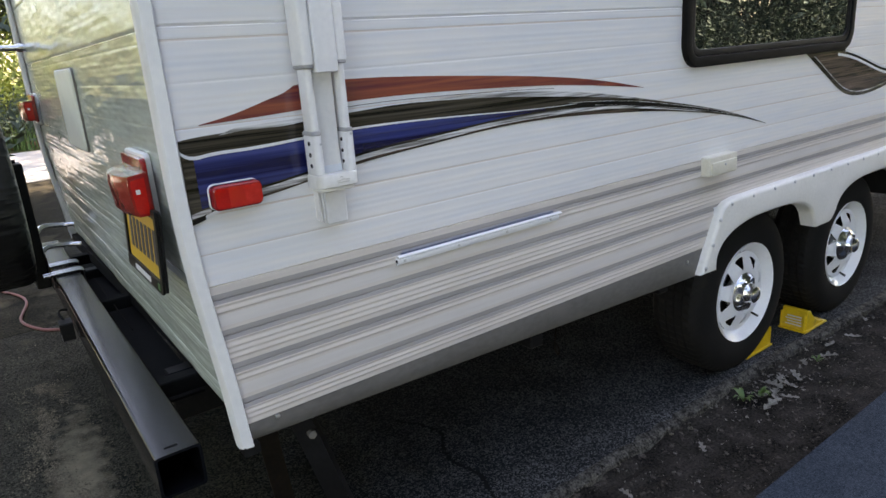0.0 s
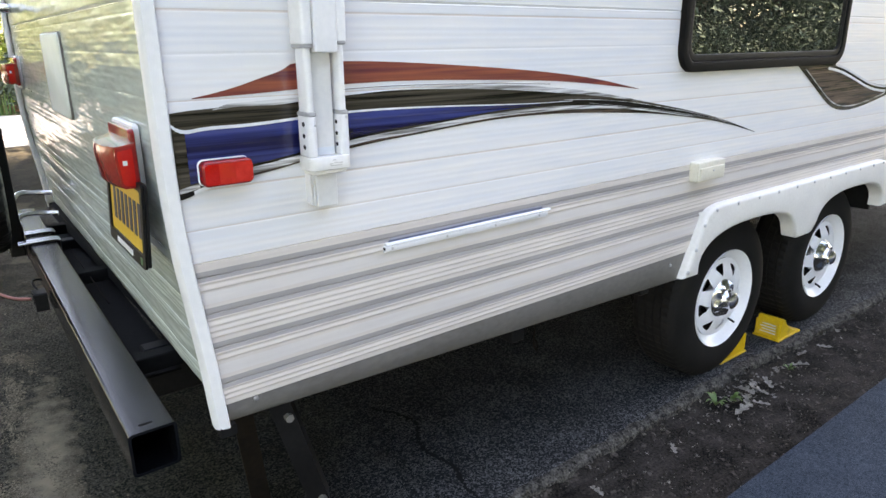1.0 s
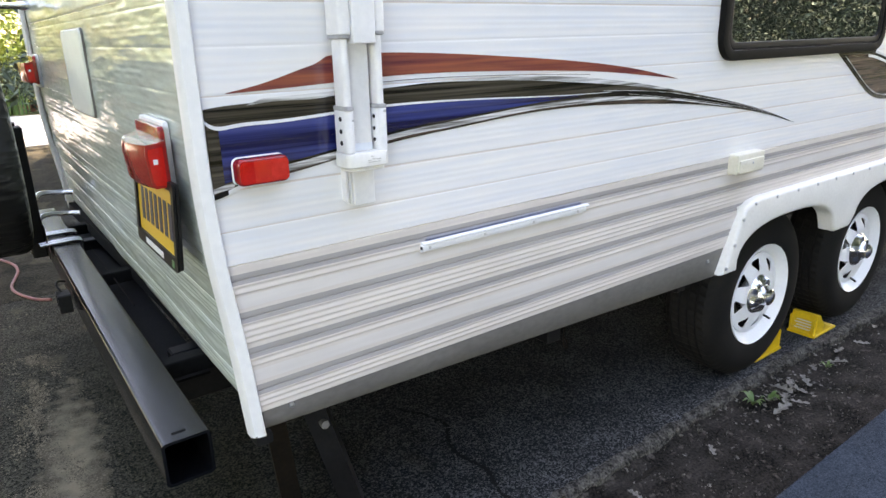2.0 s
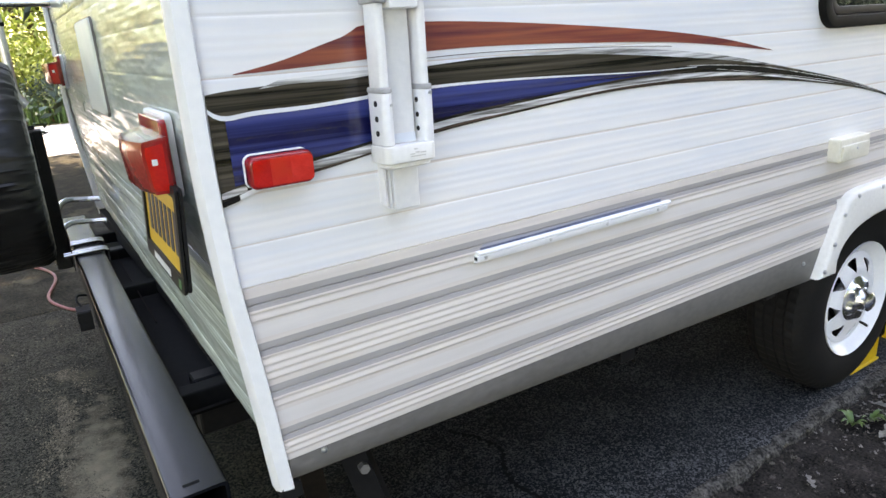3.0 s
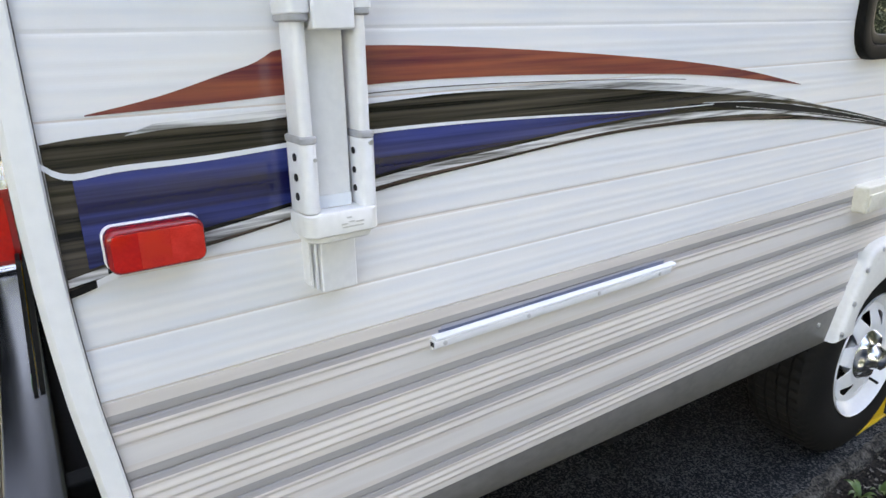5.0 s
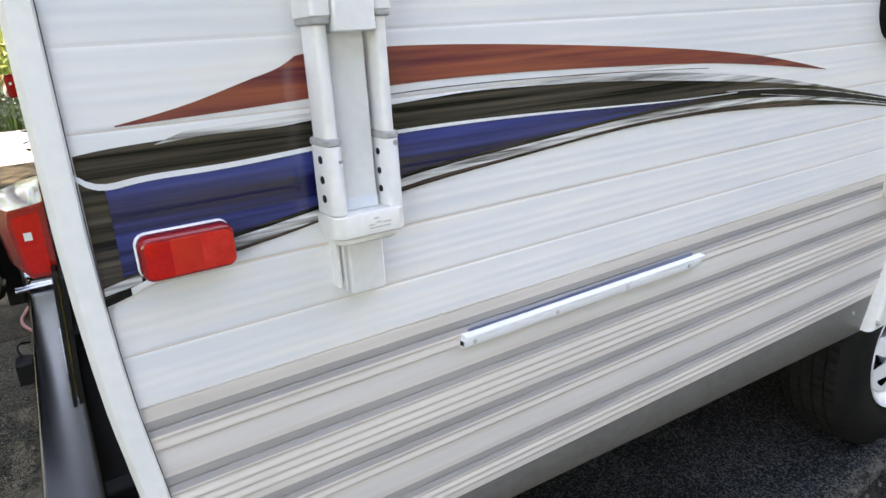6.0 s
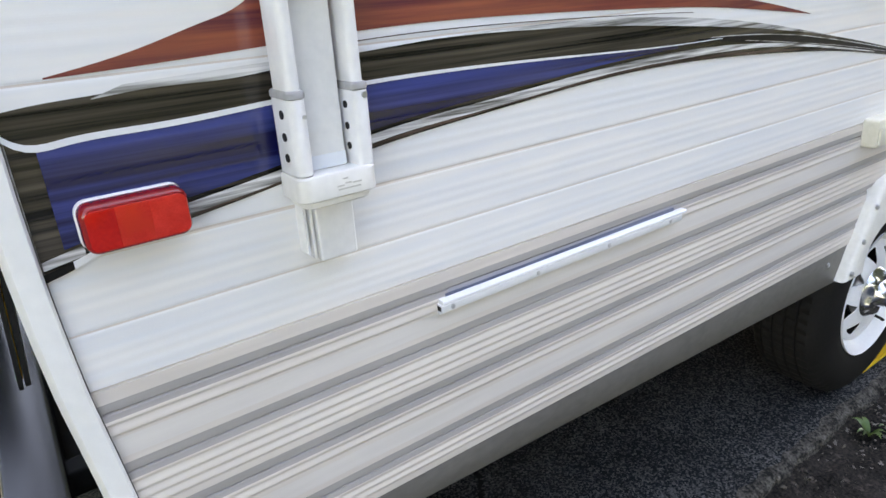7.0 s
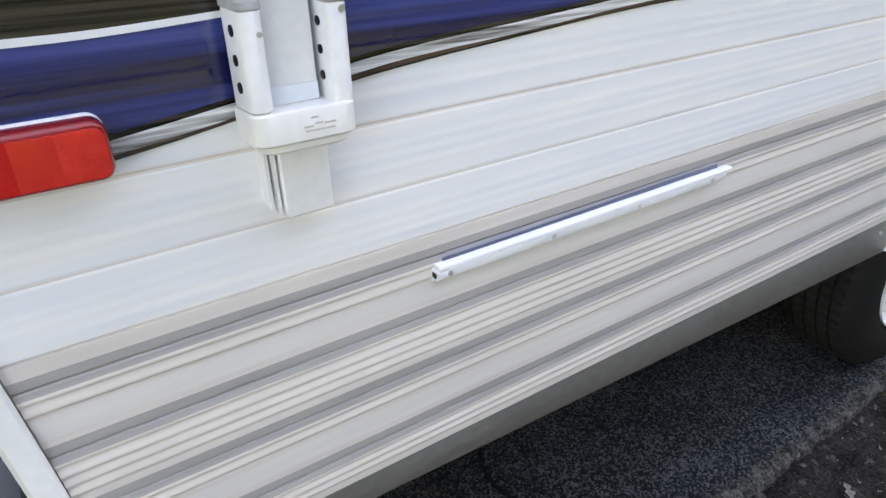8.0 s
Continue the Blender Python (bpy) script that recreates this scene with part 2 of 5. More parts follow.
# ---------- mesh helpers ----------
def part(name, bm, mats, parent=None, label="", smooth=False):
    """Link a bmesh as one mesh object under a thing or a part."""
    me = bpy.data.meshes.new(name)
    bm.normal_update()
    bm.to_mesh(me)
    bm.free()
    for m in (mats if isinstance(mats, (list, tuple)) else [mats]):
        me.materials.append(m)
    if smooth:
        me.polygons.foreach_set("use_smooth", [True] * len(me.polygons))
        me.set_sharp_from_angle(angle=radians(38))
    ob = new(name, me)
    if parent:
        ob.parent = parent
    if label:
        tagged(ob, label)
    return ob


def add_box(bm, x0, x1, y0, y1, z0, z1, bevel=0.0, seg=2, mat=0):
    vs = [bm.verts.new((x, y, z)) for x in (x0, x1) for y in (y0, y1) for z in (z0, z1)]
    fs = [bm.faces.new([vs[i] for i in q]) for q in
          ((0, 1, 3, 2), (4, 6, 7, 5), (0, 4, 5, 1), (2, 3, 7, 6), (0, 2, 6, 4), (1, 5, 7, 3))]
    for f in fs:
        f.material_index = mat
    if bevel:
        es = list({e for f in fs for e in f.edges})
        bmesh.ops.bevel(bm, geom=es, offset=bevel, segments=seg, affect='EDGES', profile=0.5)
    return bm


def box(x0, x1, y0, y1, z0, z1, bevel=0.0, seg=2):
    return add_box(bmesh.new(), x0, x1, y0, y1, z0, z1, bevel, seg)


def add_tube(bm, pts, r, n=10, caps=True, mat=0):
    """A round bar along points; r is one radius or one for each point."""
    pts = [Vector(p) for p in pts]
    rs = r if isinstance(r, (list, tuple)) else [r] * len(pts)
    rings = []
    for i, p in enumerate(pts):
        d = (pts[min(i + 1, len(pts) - 1)] - pts[max(i - 1, 0)]).normalized()
        a = d.cross(Vector((0.31, 0.17, 0.93)))
        if a.length < 0.05:
            a = d.cross(Vector((1, 0, 0)))
        a.normalize()
        b = d.cross(a)
        rings.append([bm.verts.new(p + rs[i] * (math.cos(k * 2 * math.pi / n) * a + math.sin(k * 2 * math.pi / n) * b)) for k in range(n)])
    for r0, r1 in zip(rings, rings[1:]):
        for k in range(n):
            bm.faces.new((r0[k], r0[(k + 1) % n], r1[(k + 1) % n], r1[k])).material_index = mat
    if caps:
        bm.faces.new(rings[0][::-1]).material_index = mat
        bm.faces.new(rings[-1]).material_index = mat
    return bm


def curve_points(pts, n=12):
    """Catmull-Rom through control points."""
    P = [Vector(p) for p in pts]
    P = [2 * P[0] - P[1]] + P + [2 * P[-1] - P[-2]]
    out = []
    for i in range(1, len(P) - 2):
        for k in range(n):
            t = k / n
            a, b, c, d = P[i - 1], P[i], P[i + 1], P[i + 2]
            out.append(0.5 * (2 * b + (c - a) * t + (2 * a - 5 * b + 4 * c - d) * t * t + (3 * b - a - 3 * c + d) * t ** 3))
    return out + [P[-2]]


def lathe_y(bm, prof, n=64, cx=0.0, cz=0.0, notch=None, mat=0):
    """Revolve (radius, y) pairs round the y axis. notch: {index: depth} cut at every third step."""
    rings = []
    for i, (r, y) in enumerate(prof):
        ring = []
        for k in range(n):
            rr = r - (notch[i] if notch and i in notch and k % 3 == 0 else 0.0)
            a = 2 * math.pi * (k + (0.5 if notch and i in notch and i % 2 else 0)) / n
            ring.append(bm.verts.new((cx + rr * math.cos(a), y, cz + rr * math.sin(a))))
        rings.append(ring)
    for r0, r1 in zip(rings, rings[1:]):
        for k in range(n):
            bm.faces.new((r0[k], r0[(k + 1) % n], r1[(k + 1) % n], r1[k])).material_index = mat
    return rings


def rounded_rect(x0, x1, z0, z1, r, n=6):
    """Corner-rounded outline in (x, z), counter-clockwise; r is one radius or four (bl, br, tr, tl)."""
    rs = r if isinstance(r, (list, tuple)) else [r] * 4
    out = []
    for (cx, cz, a0), q in zip(((x0, z0, 180), (x1, z0, 270), (x1, z1, 0), (x0, z1, 90)), rs):
        sx, sz = (1 if cx == x0 else -1), (1 if cz == z0 else -1)
        for k in range(n + 1):
            a = radians(a0 + 90 * k / n)
            out.append((cx + sx * q + q * math.cos(a), cz + sz * q + q * math.sin(a)))
    return out


def prism(bm, outline, d0, d1, axis='y', bevel=0.0, mat=0, hole=None):
    """Extrude an (u, v) outline from d0 to d1 along y (u = x, v = z) or x (u = y, v = z), with an optional hole of equal point count."""
    def at(u, v, d):
        return (u, d, v) if axis == 'y' else (d, u, v)
    A = [bm.verts.new(at(u, v, d0)) for u, v in outline]
    B = [bm.verts.new(at(u, v, d1)) for u, v in outline]
    n = len(outline)
    fs = [bm.faces.new((A[i], A[(i + 1) % n], B[(i + 1) % n], B[i])) for i in range(n)]
    if hole:
        C = [bm.verts.new(at(u, v, d0)) for u, v in hole]
        D = [bm.verts.new(at(u, v, d1)) for u, v in hole]
        for i in range(n):
            j = (i + 1) % n
            fs += [bm.faces.new((C[j], C[i], D[i], D[j])), bm.faces.new((A[j], A[i], C[i], C[j])), bm.faces.new((B[i], B[j], D[j], D[i]))]
    else:
        fs += [bm.faces.new(A[::-1]), bm.faces.new(B)]
    for f in fs:
        f.material_index = mat
    bmesh.ops.recalc_face_normals(bm, faces=fs)
    if bevel:
        front = [e for f in fs for e in f.edges if len({round(v.co.y if axis == 'y' else v.co.x, 5) for v in e.verts}) == 1
                 and abs((e.verts[0].co.y if axis == 'y' else e.verts[0].co.x) - d0) < 1e-4 and len(e.link_faces) == 2
                 and abs(e.link_faces[0].normal.dot(e.link_faces[1].normal)) < 0.5]
        bmesh.ops.bevel(bm, geom=list(set(front)), offset=bevel, segments=3, affect='EDGES', profile=0.5)
    return bm


def empty(name, label, category, group="", kind=""):
    return tagged(new(name), label, category, group, kind)


def spline(pts):
    """A smooth function through (x, z) pairs (natural cubic)."""
    xs, ys = np.array([p[0] for p in pts], float), np.array([p[1] for p in pts], float)
    n = len(xs)
    h = np.diff(xs)
    A, r = np.eye(n), np.zeros(n)
    for i in range(1, n - 1):
        A[i, i - 1:i + 2] = h[i - 1], 2 * (h[i - 1] + h[i]), h[i]
        r[i] = 6 * ((ys[i + 1] - ys[i]) / h[i] - (ys[i] - ys[i - 1]) / h[i - 1])
    M = np.linalg.solve(A, r)

    def f(x):
        i = int(np.clip(np.searchsorted(xs, x) - 1, 0, n - 2))
        a, b = xs[i + 1] - x, x - xs[i]
        return float((M[i] * a ** 3 + M[i + 1] * b ** 3) / (6 * h[i]) + (ys[i] / h[i] - M[i] * h[i] / 6) * a + (ys[i + 1] / h[i] - M[i + 1] * h[i] / 6) * b)
    return f


# ---------- ground ----------
bm = bmesh.new()
bmesh.ops.create_grid(bm, x_segments=60, y_segments=60, size=400)
for v in bm.verts:
    v.co.z = -0.05
tagged(part("ground", bm, GRASSY), "meadow and garden ground reaching the horizon", "ground", kind="structure")



def pad_edge(x):
    return -0.006 + 0.018 * math.sin(1.9 * x + 4.2) + 0.012 * noise.noise((x * 6, 0.3, 0)) + 0.006 * noise.noise((x * 25, 5.0, 0))


def slab(name, x0, x1, y_far, mat, label):
    """A paved slab at height zero with a broken near edge."""
    b = bmesh.new()
    n = max(8, int((x1 - x0) / 0.02))
    rows = []
    for i in range(n + 1):
        x = x0 + (x1 - x0) * i / n
        e = pad_edge(x)
        rows.append([b.verts.new(p) for p in ((x, e - 0.012, -0.06), (x, e - 0.006 + 0.004 * noise.noise((x * 40, 1, 0)), -0.016),
                                              (x, e + 0.010 + 0.006 * noise.noise((x * 30, 2, 0)), -0.003), (x, e + 0.028 + 0.014 * noise.noise((x * 18, 7, 0)), 0.0), (x, y_far, 0.0), (x, y_far, -0.06))])
    for r0, r1 in zip(rows, rows[1:]):
        for k in range(5):
            b.faces.new((r0[k], r1[k], r1[k + 1], r0[k + 1])).material_index = 1 if k < 3 and x0 > 0 else 0
    return tagged(part(name, b, [mat, EDGE_STONE]), label, "pavement", kind="structure")


PAD = material("old_pad", (0.010, 0.0100, 0.0074), (0.124, 0.115, 0.085), 0.92, 0, 5.5, 60, 0.9, var=0.5, c3=(0.085, 0.073, 0.050), c3_scale=3.4, c3_at=0.60, lo=0.36, hi=0.84, spec=0.10, cell=210, cell_amount=0.42)
nt = PAD.node_tree
mossy = nt.nodes["Principled BSDF"].inputs["Base Color"].links[0].from_socket
grain = next(n for n in nt.nodes if n.type == 'VALTORGB').inputs["Fac"].links[0].from_socket
tar = nt.nodes.new("ShaderNodeValToRGB")
tar.color_ramp.elements[0].position, tar.color_ramp.elements[1].position = 0.47, 0.86
tar.color_ramp.elements[0].color, tar.color_ramp.elements[1].color = (0.014, 0.0150, 0.0160, 1), (0.165, 0.172, 0.174, 1)
nt.links.new(grain, tar.inputs["Fac"])
spot = nt.nodes.new("ShaderNodeTexCoord")
axes = nt.nodes.new("ShaderNodeSeparateXYZ")
nt.links.new(spot.outputs["Object"], axes.inputs[0])
wob = nt.nodes.new("ShaderNodeTexNoise")
wob.inputs["Scale"].default_value, wob.inputs["Detail"].default_value = 4.0, 6.0
nt.links.new(spot.outputs["Object"], wob.inputs["Vector"])
shift = nt.nodes.new("ShaderNodeMath")
shift.operation = 'MULTIPLY_ADD'
shift.inputs[1].default_value = 0.9
nt.links.new(wob.outputs["Fac"], shift.inputs[0])
nt.links.new(axes.outputs[0], shift.inputs[2])
span = nt.nodes.new("ShaderNodeMapRange")
span.inputs[1].default_value, span.inputs[2].default_value = 0.62, 1.10
nt.links.new(shift.outputs[0], span.inputs[0])
blend = nt.nodes.new("ShaderNodeMix")
blend.data_type = 'RGBA'
nt.links.new(span.outputs[0], blend.inputs[0])
nt.links.new(mossy, blend.inputs[6])
nt.links.new(tar.outputs["Color"], blend.inputs[7])


def calc(op, *args):
    """One arithmetic node; numbers or sockets as its inputs."""
    n = nt.nodes.new("ShaderNodeMath")
    n.operation = op
    for i, v in enumerate(args):
        if isinstance(v, (int, float)):
            n.inputs[i].default_value = v
        else:
            nt.links.new(v, n.inputs[i])
    return n.outputs[0]


# a tan streak behind the bumper
across = calc('DIVIDE', calc('ADD', calc('MULTIPLY_ADD', axes.outputs[1], -0.13, 0.345), axes.outputs[0]), 0.11)
along = calc('DIVIDE', calc('SUBTRACT', axes.outputs[1], 1.10), 0.68)
reach = calc('SQRT', calc('ADD', calc('MULTIPLY', across, across), calc('MULTIPLY', along, along)))
crumb = nt.nodes.new("ShaderNodeTexNoise")
crumb.inputs["Scale"].default_value, crumb.inputs["Detail"].default_value = 17.0, 9.0
nt.links.new(spot.outputs["Object"], crumb.inputs["Vector"])
rim = nt.nodes.new("ShaderNodeMapRange")
rim.inputs[1].default_value, rim.inputs[2].default_value = 1.75, 0.85
nt.links.new(calc('MULTIPLY_ADD', crumb.outputs["Fac"], 1.5, reach), rim.inputs[0])
mud = nt.nodes.new("ShaderNodeMix")
mud.data_type = 'RGBA'
nt.links.new(calc('MULTIPLY', rim.outputs[0], 0.85), mud.inputs[0])
nt.links.new(blend.outputs[2], mud.inputs[6])
mud.inputs[7].default_value = (0.29, 0.245, 0.168, 1)
nt.links.new(mud.outputs[2], nt.nodes["Principled BSDF"].inputs["Base Color"])
slab("pavement", 0.16, 9.0, 5.2, PAD, "old dark asphalt parking pad with a ragged edge")
slab("pavement", -9.0, 0.1597, 2.9, PAD, "stained grey-brown concrete apron behind the trailer")
b = bmesh.new()
add_box(b, -9.0, 0.156, 2.912, 5.209, -0.06, -0.002, 0.004, 1)
add_box(b, -9.0, 9.0, 5.21, 9.4, -0.06, -0.002, 0.004, 1)
tagged(part("pavement", b, CONCRETE), "grey concrete apron beyond an expansion joint", "pavement", kind="structure")
b = box(-9.0, 9.0, 9.41, 14.2, -0.06, 0.004, 0.006, 1)
tagged(part("pavement", b, PATH_LIGHT), "pale sunlit concrete path", "pavement", kind="structure")
b = box(-40, 40, -5.2, -0.378, -0.08, -0.022, 0.006, 2)
tagged(part("road", b, ROAD), "blue-grey asphalt road", "road", kind="structure")

# unseen wall, added to darken the ground under the trailer
b = box(0.5, 10.0, 3.7, 3.85, -0.05, 2.6, 0.01, 1)
tagged(part("wall_north", b, BARK), "unseen plain wall added to keep light from under the trailer", "wall", kind="structure")

# soil strip between the pad and the road
b = bmesh.new()
nx, ny = 260, 26
grid = [[b.verts.new((-2 + 9.5 * i / nx, -0.41 + 0.45 * j / ny,
                      -0.03 + 0.016 * noise.noise((i * 0.35, j * 0.5, 0)) + 0.010 * noise.noise((i * 1.1, j * 1.3, 4)) - 0.008 * math.sin(math.pi * j / ny)))
         for j in range(ny + 1)] for i in range(nx + 1)]
for i in range(nx):
    for j in range(ny):
        b.faces.new((grid[i][j], grid[i + 1][j], grid[i + 1][j + 1], grid[i][j + 1]))
tagged(part("soil_strip", b, SOIL, smooth=True), "dark soil strip with leaf litter beside the pad", "soil", kind="structure")

# broken stones along the pad's edge
b = bmesh.new()
rng = random.Random(11)
for i in range(420):
    x = rng.uniform(0.2, 5.5)
    s = rng.choice((0.002, 0.003, 0.003, 0.004, 0.006, 0.009))
    m = Matrix.Translation((x, pad_edge(x) + rng.gauss(-0.006, 0.028), -0.014 + rng.uniform(0, 0.010))) @ Euler((rng.random() * 6, rng.random() * 6, rng.random() * 6)).to_matrix().to_4x4() @ Matrix.Diagonal((s, s * rng.uniform(0.6, 1), s * rng.uniform(0.4, 0.8), 1))
    bmesh.ops.create_icosphere(b, subdivisions=1, radius=1.0, matrix=m)
for i in range(2000):
    x, y = rng.uniform(0.6, 4.2), rng.uniform(-0.385, 0.0)
    s = rng.choice((0.0012, 0.0015, 0.002, 0.003, 0.004))
    m = Matrix.Translation((x, y, -0.03 + rng.uniform(-0.004, 0.012))) @ Euler((rng.random() * 6, rng.random() * 6, 0)).to_matrix().to_4x4() @ Matrix.Diagonal((s, s * rng.uniform(0.5, 1), s * 0.6, 1))
    bmesh.ops.create_icosphere(b, subdivisions=1, radius=1.0, matrix=m)
tagged(part("gravel", b, EDGE_STONE), "pale broken stones and grit along the ragged pad edge", "gravel", kind="stuff")


def crack(points, width, name="crack"):
    b = bmesh.new()
    pts = curve_points([(x, y, 0) for x, y in points], 14)
    r = random.Random(5)
    L = []
    for i, p in enumerate(pts):
        t = (pts[min(i + 1, len(pts) - 1)] - pts[max(i - 1, 0)]).normalized()
        nrm = Vector((-t.y, t.x, 0))
        w = width * r.uniform(0.35, 1.3)
        j = r.uniform(-0.006, 0.006)
        L.append((b.verts.new(p + nrm * (w + j) + Vector((0, 0, 0.0012))), b.verts.new(p + nrm * (-w + j) + Vector((0, 0, 0.0012)))))
    for a, c in zip(L, L[1:]):
        b.faces.new((a[0], c[0], c[1], a[1]))
    tagged(part(name, b, WELL_BLACK), "dark winding crack in the old asphalt", "crack", kind="structure")


crack([(0.80, 0.70), (0.842, 0.636), (0.872, 0.56), (0.865, 0.496), (0.812, 0.41), (0.800, 0.34), (0.817, 0.237), (0.79, 0.15), (0.78, 0.069), (0.80, 0.0)], 0.0085)
crack([(1.98, 0.20), (1.93, 0.12), (1.95, 0.04)], 0.003)


# dead leaves on the soil
def leaf_shape(b, m, r):
    """A lobed dead leaf, curled a little."""
    pts = []
    for k in range(14):
        a = 2 * math.pi * k / 14
        q = (1.0 if k % 2 == 0 else 0.55) * r.uniform(0.8, 1.1)
        pts.append(b.verts.new(m @ Vector((q * math.cos(a) * 1.5, q * math.sin(a) * 0.8, 0.25 * math.cos(2 * a) + r.uniform(-0.1, 0.1)))))
    c = b.verts.new(m @ Vector((0, 0, -0.1)))
    for k in range(14):
        b.faces.new((c, pts[k], pts[(k + 1) % 14]))


b = bmesh.new()
rng = random.Random(21)
for i in range(165):
    x = rng.uniform(0.8, 5.2) if i < 70 else rng.gauss(2.05, 0.20)
    y = rng.uniform(-0.38, -0.02) if i < 70 else rng.gauss(-0.10, 0.06)
    if y > pad_edge(x) - 0.02 or y < -0.385:
        continue
    s = rng.uniform(0.003, 0.008) if i < 70 else rng.uniform(0.003, 0.010)
    m = Matrix.Translation((x, y, -0.018 + rng.uniform(0, 0.014))) @ Euler((rng.gauss(0, 0.3), rng.gauss(0, 0.3), rng.random() * 6.3)).to_matrix().to_4x4() @ Matrix.Scale(s, 4)
    leaf_shape(b, m, rng)
tagged(part("leaf_litter", b, DEAD_LEAF), "grey dead leaves scattered on the dark soil", "leaves", kind="stuff")


def oak_leaf(x, y, s, turn, seed):
    """A large pale lobed leaf, curled along its midrib."""
    r = random.Random(seed)
    b = bmesh.new()
    rows = []
    for i in range(13):
        t = i / 12
        w = 0.42 * math.sin(math.pi * min(0.97, 0.06 + t * 0.93)) ** 0.7 * (1.0 if i % 4 in (1, 2) else 0.45)
        lift = 0.22 * math.sin(2.6 * t + seed) + 0.08
        rows.append([b.verts.new((2 * t - 1, w * u, max(0.02, lift + 0.55 * w * abs(u)) + r.uniform(-0.03, 0.03))) for u in (-1, -0.5, 0, 0.5, 1)])
    for a, c in zip(rows, rows[1:]):
        for k in range(4):
            b.faces.new((a[k], c[k], c[k + 1], a[k + 1]))
    bmesh.ops.transform(b, matrix=Matrix.Scale(s, 4), verts=list(b.verts))
    ob = part("dead_leaf", b, PALE_LEAF, smooth=True)
    ob.location, ob.rotation_euler = (x, y, -0.020), (r.gauss(0, 0.15), r.gauss(0, 0.15), turn)
    tagged(ob, "pale curled dead oak leaf on dark soil", "leaf", "dead leaves")


for k, (x, y, s, turn) in enumerate(((1.98, -0.125, 0.042, 0.4), (2.03, -0.085, 0.050, 1.3), (2.08, -0.120, 0.046, -0.5), (2.12, -0.070, 0.040, 0.2), (2.00, -0.165, 0.036, 2.2),
                                     (2.17, -0.105, 0.038, 1.0), (1.90, -0.155, 0.045, -0.2), (2.30, -0.075, 0.036, 0.7), (2.42, -0.110, 0.042, 1.9), (2.55, -0.065, 0.040, 0.1),
                                     (2.70, -0.095, 0.036, -0.8), (1.48, -0.135, 0.028, 0.9), (1.10, -0.120, 0.026, 1.6), (2.90, -0.060, 0.040, 0.4))):
    oak_leaf(x, y, s, turn, k)


def weed(x, y, s, seed):
    r = random.Random(seed)
    top = empty("weed", "small green weed growing in the dark soil", "plant")
    top.location = (x, y, -0.025)
    for k in range(9):
        b = bmesh.new()
        a, L = r.random() * 6.3, s * r.uniform(0.6, 1.2)
        prev = None
        for i in range(6):
            t = i / 5
            w = 0.16 * L * math.sin(math.pi * min(0.98, t * 0.9 + 0.08))
            c = Vector((math.cos(a) * L * t, math.sin(a) * L * t, 0.7 * L * math.sin(t * 2.2)))
            n = Vector((-math.sin(a), math.cos(a), 0))
            cur = (b.verts.new(c + n * w), b.verts.new(c + Vector((0, 0, -0.05 * L))), b.verts.new(c - n * w))
            if prev:
                b.faces.new((prev[0], cur[0], cur[1], prev[1]))
                b.faces.new((prev[1], cur[1], cur[2], prev[2]))
            prev = cur
        part("leaf", b, LEAF_MID, top, smooth=True)


weed(1.86, -0.064, 0.046, 1)
weed(1.93, -0.085, 0.040, 2)
weed(2.36, -0.10, 0.03, 3)

# tan flakes and grit over the concrete
b = bmesh.new()
rng = random.Random(77)
for i in range(30000):
    t = rng.random()
    if i < 16000:
        y = 0.45 + 1.65 * t
        near = max(0.0, 0.95 - y)
        x = -0.235 - 0.28 * near + rng.gauss(0, 0.040 + 0.10 * near) + 0.03 * math.sin(9 * t)
    elif i < 20000:
        x, y = rng.uniform(-1.1, -0.05), rng.uniform(0.3, 2.8)
    else:
        y = rng.uniform(0.30, 1.05)
        x = -0.36 + 0.14 * (y - 0.5) + rng.gauss(0, 0.08)
    if noise.noise((x * 14, y * 5, 2.0)) + 0.5 * noise.noise((x * 50, y * 25, 7.0)) < rng.uniform(-0.3, 0.3):
        continue
    s = abs(rng.gauss(0, 0.0016)) + 0.0007
    k, a0 = rng.choice((5, 6, 7)), rng.random() * 6.3
    pts = [b.verts.new((x + s * rng.uniform(0.5, 1.2) * math.cos(a0 + 6.283 * j / k), y + 1.5 * s * rng.uniform(0.5, 1.2) * math.sin(a0 + 6.283 * j / k), 0.0012)) for j in range(k)]
    top = b.verts.new((x, y, 0.0014 + 0.12 * s))
    for j in range(k):
        b.faces.new((pts[j], pts[(j + 1) % k], top))
tagged(part("dried_mud", b, TAN_GRIT), "tan flakes and grit on the concrete", "mud", kind="stuff")

# red hose on the concrete
b = bmesh.new()
add_tube(b, curve_points([(x, y, 0.009) for x, y in ((-2.6, 4.15), (-0.9, 4.05), (-0.30, 3.92), (-0.19, 3.80), (-0.125, 3.62), (-0.115, 3.45),
                          (-0.15, 3.28), (-0.175, 3.15), (-0.165, 3.02), (-0.10, 2.85), (-0.03, 2.78))], 8), 0.008, 8)
tagged(part("hose", b, HOSE_RED, smooth=True), "thin faded red hose lying on the concrete", "hose")

# ---------- travel trailer ----------
LENGTH, WIDTH, TOP = 6.3, 2.40, 2.62
trailer = empty("travel_trailer", "white ribbed travel trailer with red, blue and black stripes", "trailer")

